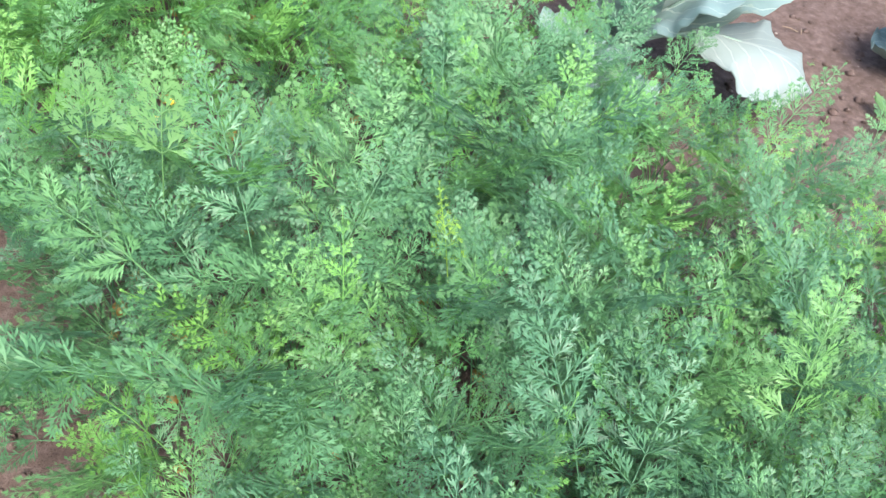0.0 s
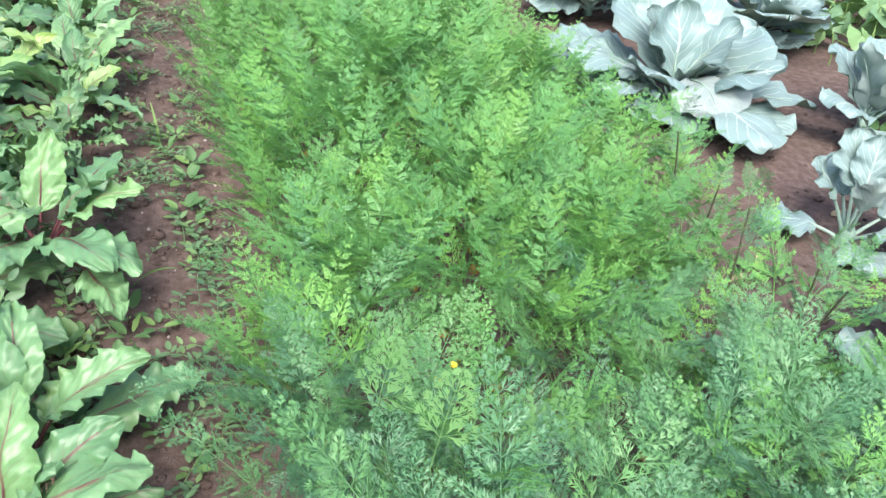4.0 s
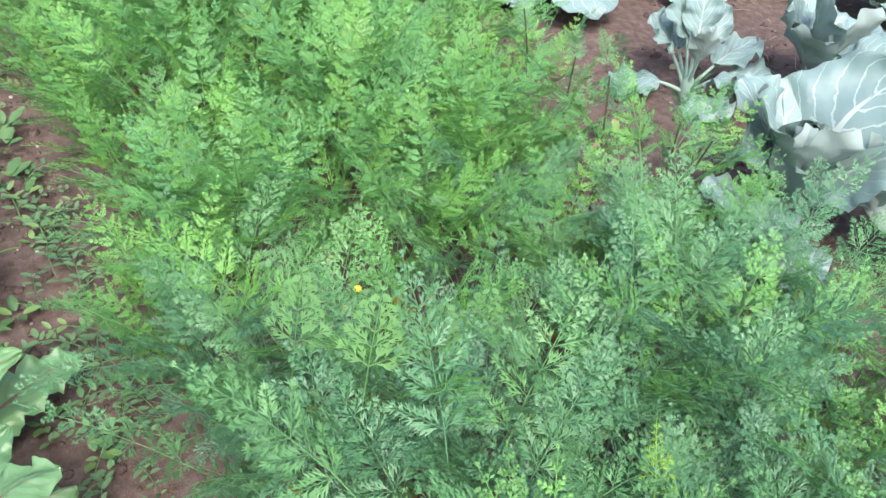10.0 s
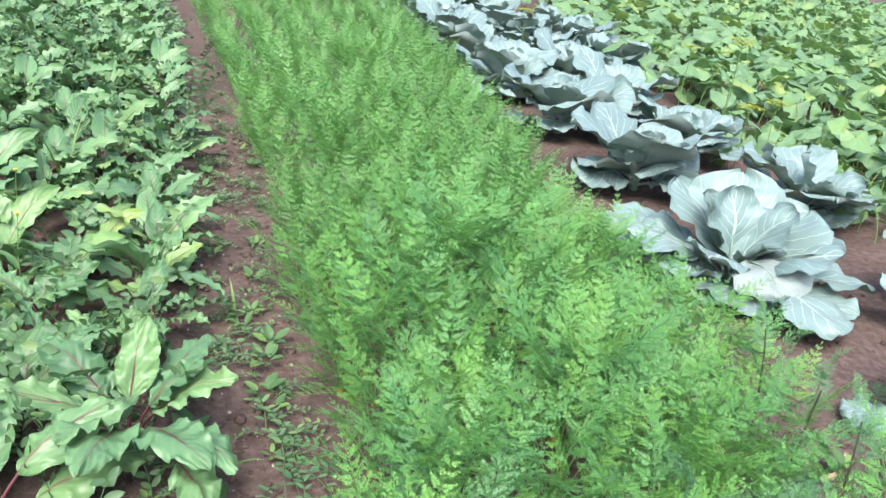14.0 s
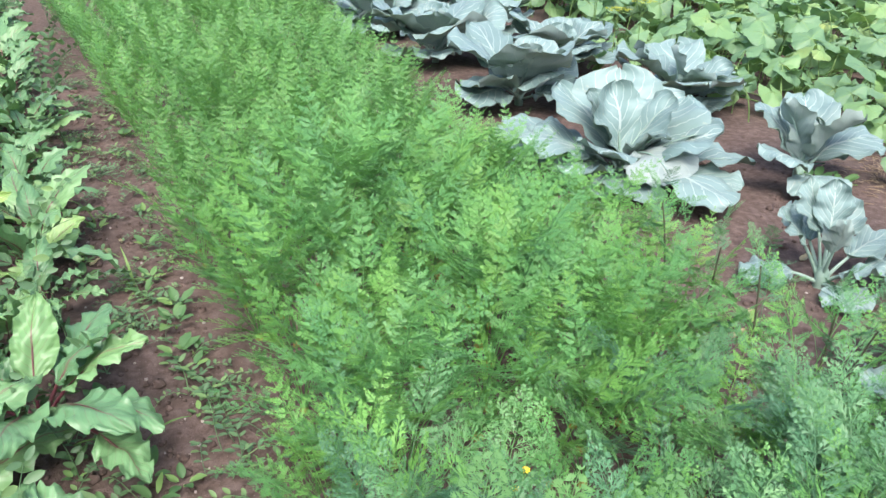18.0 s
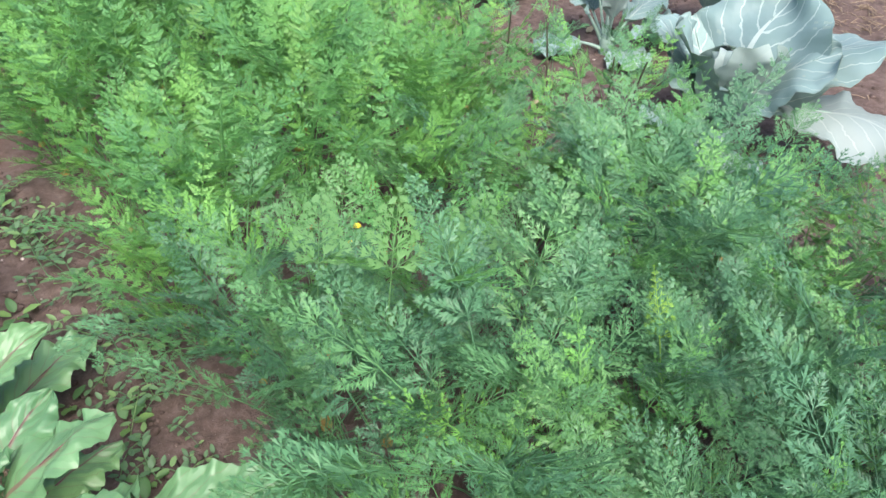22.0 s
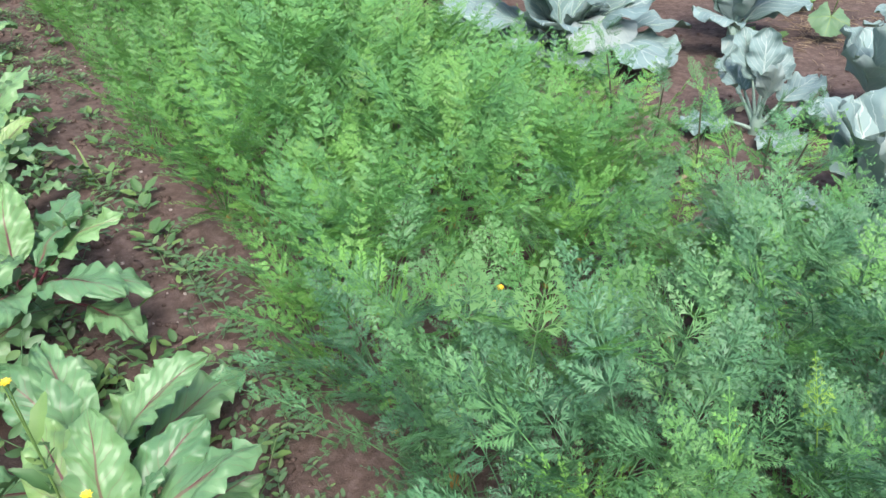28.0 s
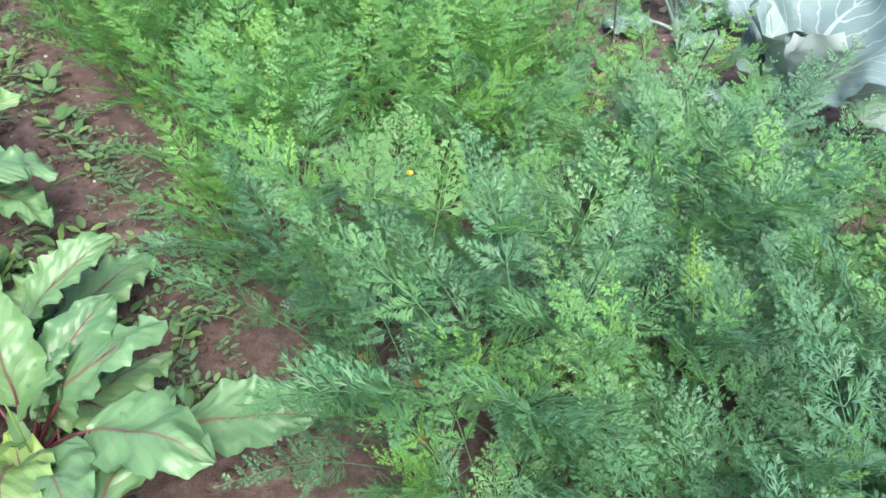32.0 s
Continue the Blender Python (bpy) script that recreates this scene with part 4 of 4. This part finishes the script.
def cuke_bush(seed):
    """All leaves of a far vine as one mesh."""
    r = np.random.default_rng(seed)
    lots, kinds = [], []
    for i in range(26):
        k = int(r.choice((0, 1, 1, 5, 2, 3, 3, 4, 6, 7)))
        leaf, stalk = CUKE_RAW[k]
        m = turn(r.uniform(0, 360), scale=r.uniform(0.9, 1.5), at=(r.normal(0, 0.36), r.normal(0, 0.36), 0))
        for lot, kind in ((leaf, 0), (stalk, 1)):
            lots.append(moved(lot, m))
            kinds.append(np.full(len(lot[1]), kind))
    me = with_uv(merged(lots), M_CUKE_FAR, "foliage")
    me.materials.append(M_STEM)
    me.polygons.foreach_set("material_index", np.concatenate(kinds))
    return me


def cucumbers():
    bushes = [cuke_bush(860 + k) for k in range(6)]
    y = 3.3
    while y < 19:
        x = cuke_edge(y) + 0.25
        step = 0.66 if y < 8 else 0.85
        while x < 5.4 + (y - 3) * 1.0:
            px, py = x + rng.uniform(-0.16, 0.16), y + rng.uniform(-0.16, 0.16)
            if y < 5.6 and x < 6:
                cucumber(px, py, 30, 0.31)
            else:
                ob = empty("cucumber_plant", turn(rng.uniform(0, 360), at=(px, py, gz(px, py)), scale=rng.uniform(0.9, 1.2)), "sprawling cucumber vine with broad light green leaves", "cucumber", "cucumber vines")
                part("foliage", bushes[int(rng.integers(0, 6))], ob)
            x += step
        y += step
    dry = []
    for me in CUKE:
        me = me.copy()
        me.materials[0] = M_DRY_VINE
        dry.append(me)
    cucumber(4.9, 6.9, 14, 0.16, dry, "withered cucumber vine with brown dry leaves")


cucumbers()

# ---- weeds, flowers and litter ----
def sprig(r, n, length, leaf):
    """A creeping stem with small oval leaves in pairs."""
    t = np.linspace(0, 1, n)
    bend = r.uniform(-1.5, 1.5)
    P = np.stack([np.sin(bend * t) * t * length * 0.6, t * length, 0.008 + 0.03 * np.sin(t * 3.0)], 1)
    lots = [tube(P, 0.0016 - 0.0008 * t, 4)]
    lots[0] = lots[0] + (np.zeros((len(lots[0][0]), 2)),)
    for i in range(1, n):
        for sg in (-1, 1):
            L = leaf * r.uniform(0.7, 1.2)
            lot, _ = blade(r, length=L, width=L * 0.26, stalk=L * 0.15, th0=r.uniform(45, 75), th1=r.uniform(70, 105), cup=0.25, ruffle=0.0, waves=2, nu=3, nv=6, shape=(0.85, 0.65))
            lots.append(moved(lot, turn(sg * r.uniform(40, 95), at=tuple(P[i]))))
    return merged(lots)


WEED_LEAVES = []
for _k in range(8):
    _r = np.random.default_rng(1000 + _k)
    _L = 0.05
    _lot, _ = blade(_r, length=_L, width=_L * (0.27 if _k < 5 else 0.15), stalk=_L * 0.45, th0=_r.uniform(25, 65), th1=_r.uniform(75, 105), cup=0.2, ruffle=0.002, waves=2, nu=5, nv=7, shape=(0.8, 0.7))
    WEED_LEAVES.append(with_uv(_lot, M_WEED, "leaf"))
WEED_FOOT = quads("stem", *tube([(0, 0, -0.01), (0, 0, 0.004), (0, 0, 0.012)], [0.003, 0.003, 0.001], 5), M_STEM)


def weed(x, y, n, size, label="small green weed on bare soil"):
    ob = empty("weed", turn(rng.uniform(0, 360), at=(x, y, gz(x, y) - 0.002), scale=size), label, "weed", "weeds on the paths")
    part("stem", WEED_FOOT, ob)
    k0 = 0 if rng.uniform() < 0.7 else 4
    for i in range(n):
        part("leaf", WEED_LEAVES[k0 + int(rng.integers(0, 4))], ob, turn(i * 137.5 + rng.uniform(-20, 20), scale=rng.uniform(0.7, 1.15), at=(0, 0, 0.004)))


def weeds():
    for i in range(46):
        y = 1.15 + rng.uniform(0, 1) ** 1.1 * 4.2
        x = -0.01 - abs(rng.normal(0, 0.05)) if rng.uniform() < 0.5 else -0.28 + rng.normal(0, 0.05)
        weed(x, y, int(rng.integers(4, 7)), rng.uniform(0.6, 1.1))
    for x, y, n, sz in ((-0.11, 2.75, 8, 1.2), (-0.06, 2.35, 5, 1.2), (-0.04, 2.52, 6, 1.3), (-0.02, 2.62, 5, 1.2), (-0.26, 2.18, 6, 1.2), (-0.3, 1.5, 9, 1.5), (-0.36, 1.6, 9, 1.5), (-0.27, 1.62, 8, 1.2), (-0.2, 1.68, 5, 1.1), (-0.12, 1.82, 5, 0.8), (-0.34, 1.72, 9, 1.5), (-0.3, 1.78, 8, 1.2)):
        weed(x, y, n, sz)
    for x, y, n, sz in ((1.68, 0.33, 4, 1.4), (1.66, 0.38, 6, 1.0), (1.87, 0.32, 6, 0.9), (2.0, 0.32, 6, 1.0), (1.94, 0.18, 7, 0.9), (1.78, 0.07, 4, 1.3), (1.72, 1.72, 6, 1.0), (1.66, 1.78, 6, 1.1), (1.58, 1.6, 5, 0.9), (2.25, 0.55, 8, 1.3), (2.33, 0.6, 8, 1.2), (2.2, 0.2, 5, 0.7), (2.4, 0.15, 8, 1.3), (2.9, 2.6, 10, 1.6), (2.95, 2.5, 8, 1.4), (3.0, 2.75, 8, 1.4)):
        weed(x, y, n, sz, "small green weed between the cabbages")
    for i in range(20):
        weed(rng.uniform(1.45, 2.5), rng.uniform(-0.3, 1.9), 4, rng.uniform(0.3, 0.6), "tiny green seedling on bare soil")
    # leafy weed stems among the beets
    stems = [sprig(np.random.default_rng(1050 + k), 9, 0.26, 0.034) for k in range(5)]
    stems = [with_uv(s, M_WEED_MAT, "weed") for s in stems]
    for i in range(230):
        y = 1.3 + rng.uniform(0, 1) * 6.5
        x = -0.32 - rng.uniform(0, 1) * (0.3 + 0.22 * y)
        ob = new("weed", stems[i % 5])
        ob.matrix_basis = turn(rng.uniform(0, 360), at=(x, y, gz(x, y) - 0.012), scale=rng.uniform(0.8, 1.4)) @ turn(0, rx=rng.uniform(45, 85))
        tagged(ob, "upright pale green leafy weed stem among beets", "weed", "weeds among the beets")
    # creeping mats at the path's edges
    kinds = [sprig(np.random.default_rng(1020 + k), 6, 0.11, 0.022) for k in range(6)]
    lots = []
    for i in range(230):
        y = 1.1 + rng.uniform(0, 1) ** 1.2 * 6.5
        x = 0.02 - abs(rng.normal(0, 0.07)) if rng.uniform() < 0.55 else -0.27 + rng.normal(0, 0.06)
        if y < 2.4 and -0.24 < x < -0.07:
            continue
        lots.append(moved(kinds[i % 6], turn(rng.uniform(0, 360), at=(x, y, gz(x, y) - 0.002), scale=rng.uniform(0.6, 1.2))))
    for cx, cy in ((-0.18, 2.67), (-0.14, 2.58), (-0.2, 3.9), (-0.15, 4.2), (-0.25, 4.5), (0.03, 1.84), (0.02, 1.7), (0.06, 1.6), (0.0, 2.0), (-0.02, 2.2), (0.04, 1.45), (-0.12, 2.9)):
        for i in range(5):
            lots.append(moved(kinds[i], turn(rng.uniform(0, 360), at=(cx + rng.normal(0, 0.03), cy + rng.normal(0, 0.04), gz(cx, cy) - 0.002), scale=rng.uniform(0.9, 1.4))))
    tagged(new("creeping_weeds", with_uv(merged(lots), M_WEED_MAT, "creeping_weeds")), "low mats of small-leaved green weeds along the path", "weeds", kind="stuff")


M_WEED_MAT = leaf_material("weed_mat_leaf", [(0.0, (0.07, 0.15, 0.07)), (0.6, (0.11, 0.21, 0.09)), (1.0, (0.18, 0.3, 0.1))], rough=0.5, clear=0.2, grain=60, island=True)
weeds()


def grass_tuft(x, y, n, length, label):
    lots = []
    for i in range(n):
        lot, _ = blade(rng, length=length * rng.uniform(0.6, 1.1), width=0.0055, stalk=0.01, th0=rng.uniform(5, 40), th1=rng.uniform(50, 130), cup=0.4, ruffle=0.0, waves=1, nu=3, nv=9, shape=(0.45, 0.5), power=1.6)
        lots.append(moved(lot, turn(rng.uniform(0, 360), at=(rng.normal(0, 0.01), rng.normal(0, 0.01), 0))))
    ob = new("grass_tuft", with_uv(merged(lots), M_GRASS, "grass_tuft"))
    ob.matrix_basis = turn(at=(x, y, gz(x, y) - 0.004))
    return tagged(ob, label, "grass", "grass tufts")


for _x, _y, _n, _l in ((0.16, 1.98, 3, 0.22), (1.18, 0.22, 6, 0.3), (0.95, 1.05, 5, 0.34), (-0.62, 2.6, 6, 0.42), (-1.05, 3.1, 6, 0.45), (-0.9, 4.0, 6, 0.45), (-0.2, 2.0, 4, 0.15), (-0.24, 3.4, 5, 0.16), (-0.15, 2.85, 5, 0.14)):
    grass_tuft(_x, _y, _n, _l, "thin tuft of pale grass blades")
for _i in range(16):
    grass_tuft(rng.uniform(7.2, 10.5), rng.uniform(7.0, 11.0), 16, 0.8, "tall green grass at the garden's edge")


def yellow_flower(x, y, height, heads, lean=0.1):
    """A branching weed stem with small yellow flower heads."""
    ob = empty("yellow_flower", turn(rng.uniform(0, 360), at=(x, y, gz(x, y))), "thin weed stem with small yellow flower heads", "flower", "yellow flowers")
    for i in range(heads):
        a, r0 = i * 2.4, 0.015 + 0.028 * i
        top = np.array([math.cos(a) * r0, math.sin(a) * r0, height * rng.uniform(0.88, 1.0)])
        P = [np.array([0, 0, -0.01]), np.array([0, 0, height * 0.55]), top * np.array([0.6, 0.6, 0.85]), top]
        part("stem", quads("stem", *tube(P, [0.0026, 0.0022, 0.0015, 0.0012], 5), M_STEM), ob)
        lots = []
        for k in range(14):
            lot, _ = blade(rng, length=0.0085, width=0.0022, stalk=0.001, th0=50 + 25 * (k % 2), th1=80, cup=0.1, ruffle=0, waves=1, nu=3, nv=4, shape=(0.7, 0.4))
            lots.append(moved(lot, turn(k * 360 / 14, at=tuple(top))))
        part("petals", with_uv(merged(lots), M_FLOWER, "petals"), ob, label="yellow petals")
        part("bud", quads("bud", *tube([top - np.array([0, 0, 0.009]), top - np.array([0, 0, 0.004]), top + np.array([0, 0, 0.002])], [0.002, 0.0042, 0.0025], 7), M_STEM), ob)
    for i in range(5):
        lot, _ = blade(rng, length=0.09, width=0.014, stalk=0.01, th0=25, th1=85, cup=0.2, ruffle=0.004, waves=3, nu=5, nv=8)
        part("leaf", with_uv(lot, M_WEED, "leaf"), ob, turn(i * 137.5, at=(0, 0, height * (0.1 + 0.12 * i))))


for _x, _y, _h, _n in ((0.43, 1.24, 0.32, 2), (-0.62, 1.47, 0.45, 4), (-0.42, 1.32, 0.5, 2), (-0.36, 1.1, 0.38, 1), (-0.93, 3.33, 0.4, 1), (-0.82, 2.85, 0.42, 1), (1.2, 1.3, 0.22, 1)):
    yellow_flower(_x, _y, _h, _n)


def seed_stalk(x, y, height, tilt, rz):
    """A dry stalk that leans, with clusters of pale seeds near its top."""
    ob = empty("seed_stalk", turn(rz, at=(x, y, gz(x, y) - 0.005)), "dry pale weed stalk with clustered seed heads", "weed", "seed stalks")
    s, P, T = arc(height, 8, tilt, 10)
    part("stem", quads("stem", *tube(P, 0.003 - 0.0018 * s, 5), M_STRAW), ob)
    lots = []
    for i in range(46):
        k = rng.integers(5, 10)
        c = P[k] + rng.normal(0, 0.007, 3)
        lots.append(tube([c, c + np.array([0, 0, 0.003]), c + rng.normal(0, 0.002, 3) + np.array([0, 0, 0.008])], [0.0012, 0.0034, 0.0008], 5))
    tagged(part("seed_head", quads("seed_head", *merged(lots), M_SEED), ob, label="clustered pale brown seeds"), kind="stuff")


seed_stalk(-0.62, 1.78, 0.5, 55, 45)
seed_stalk(-0.7, 2.0, 0.48, 60, 10)
seed_stalk(-0.33, 1.2, 0.2, 40, -60)
seed_stalk(-1.1, 2.9, 0.5, 40, 100)


def dill(x, y, height):
    ob = empty("dill_plant", turn(rng.uniform(0, 360), at=(x, y, gz(x, y))), "tall dill stalk with a flat yellow-green flower umbel", "dill", "dill plants")
    part("stem", quads("stem", *tube([(0, 0, -0.01), (0.01, 0, height * 0.5), (0, 0, height)], [0.004, 0.0035, 0.002], 6), M_STEM), ob)
    for i in range(16):
        a, r = i * 2.4, 0.022 * math.sqrt(i + 0.5)
        tip = np.array([math.cos(a) * r, math.sin(a) * r, height + 0.05 - r * 0.12])
        part("ray", quads("ray", *tube([(0, 0, height), tip * np.array([0.6, 0.6, 1]) - np.array([0, 0, 0.012]), tip], [0.0012, 0.001, 0.0008], 4), M_STEM), ob)
        lots = []
        for k in range(9):
            b = k * 2.4
            q = tip + np.array([math.cos(b), math.sin(b), 0]) * 0.0055 * math.sqrt(k)
            lots.append(tube([q, q + np.array([0, 0, 0.003]), q + np.array([0, 0, 0.006])], [0.001, 0.003, 0.001], 5))
        part("umbellet", quads("umbellet", *merged(lots), M_DILL), ob)


for _x, _y, _h in ((3.55, 5.35, 0.75), (3.7, 5.55, 0.7), (3.3, 4.5, 0.5), (3.2, 4.62, 0.42), (2.6, 7.4, 0.6), (3.5, 5.9, 0.6)):
    dill(_x, _y, _h)


def litter():
    """Straw, withered leaves, clods and pebbles on the bare soil."""
    lots = []
    for i in range(760):
        x, y = (rng.normal(3.15, 0.3), rng.normal(1.6, 0.22)) if i < 460 else (rng.normal(3.45, 0.2), rng.normal(2.5, 0.16))
        L, a = rng.uniform(0.02, 0.09), rng.uniform(0, 6.28)
        z = gz(x, y) + rng.uniform(0.002, 0.022)
        d = np.array([math.cos(a), math.sin(a), rng.uniform(-0.1, 0.1)]) * L / 2
        c = np.array([x, y, z])
        lots.append(tube([c - d, c + np.array([0, 0, 0.004]), c + d], [0.0016, 0.002, 0.0012], 3))
    tagged(new("straw_mulch", quads("straw_mulch", *merged(lots), M_STRAW)), "dry straw scattered over the soil between cabbages", "straw", kind="stuff")
    lots = []
    for i in range(2600):
        if i < 1300:
            x, y = rng.uniform(-0.42, 0.06), rng.uniform(0.6, 5.5)
        else:
            x, y = rng.uniform(1.3, 3.0), rng.uniform(-0.4, 3.2)
        r = rng.gamma(2.0, 0.0026) + 0.002
        c = np.array([x, y, gz(x, y) + r * 0.15])
        P = [c + np.array([0, 0, h * r]) for h in (-0.4, 0.0, 0.35, 0.62, 0.72)]
        V, F = tube(P, [r * 0.6, r, r * 0.85, r * 0.45, r * 0.02], 6)
        lots.append((V + rng.normal(0, r * 0.12, V.shape), F))
    tagged(new("soil_clods", quads("soil_clods", *merged(lots), M_SOIL)), "crumbs and clods of dry brown soil", "soil", kind="stuff")
    lots = []
    for i in range(170):
        x, y = (rng.uniform(-0.35, 0.05), rng.uniform(1.0, 5.0)) if i < 80 else (rng.uniform(1.4, 2.6), rng.uniform(-0.3, 2.2))
        r = rng.uniform(0.0025, 0.007)
        c = np.array([x, y, gz(x, y) + r * 0.3])
        V, F = tube([c - np.array([0, 0, r * 0.6]), c - np.array([0, 0, r * 0.2]), c + np.array([0, 0, r * 0.35]), c + np.array([0, 0, r * 0.6])], [r * 0.6, r, r * 0.8, r * 0.15], 7, 1.3)
        lots.append((V + rng.normal(0, r * 0.08, V.shape), F))
    tagged(new("pebbles", quads("pebbles", *merged(lots), M_STONE)), "small pale pebbles scattered on the soil", "pebbles", kind="stuff")
    for x, y, L in ((2.2, 2.06, 0.09), (-0.2, 3.15, 0.05), (-0.15, 3.25, 0.045), (-0.27, 3.05, 0.06), (1.64, 1.78, 0.09), (1.7, 1.8, 0.07), (2.95, 1.15, 0.1), (-0.22, 4.6, 0.1), (-0.3, 1.35, 0.06)):
        lot, _ = blade(rng, length=L, width=L * 0.16, stalk=0.004, th0=82, th1=96, cup=0.5, ruffle=0.006, waves=3, nu=5, nv=9)
        ob = new("withered_leaf", with_uv(lot, M_DRY, "withered_leaf"))
        ob.matrix_basis = turn(rng.uniform(0, 360), at=(x, y, gz(x, y) + 0.004))
        tagged(ob, "withered yellow-brown leaf lying on the soil", "dead leaf", "withered leaves")


litter()
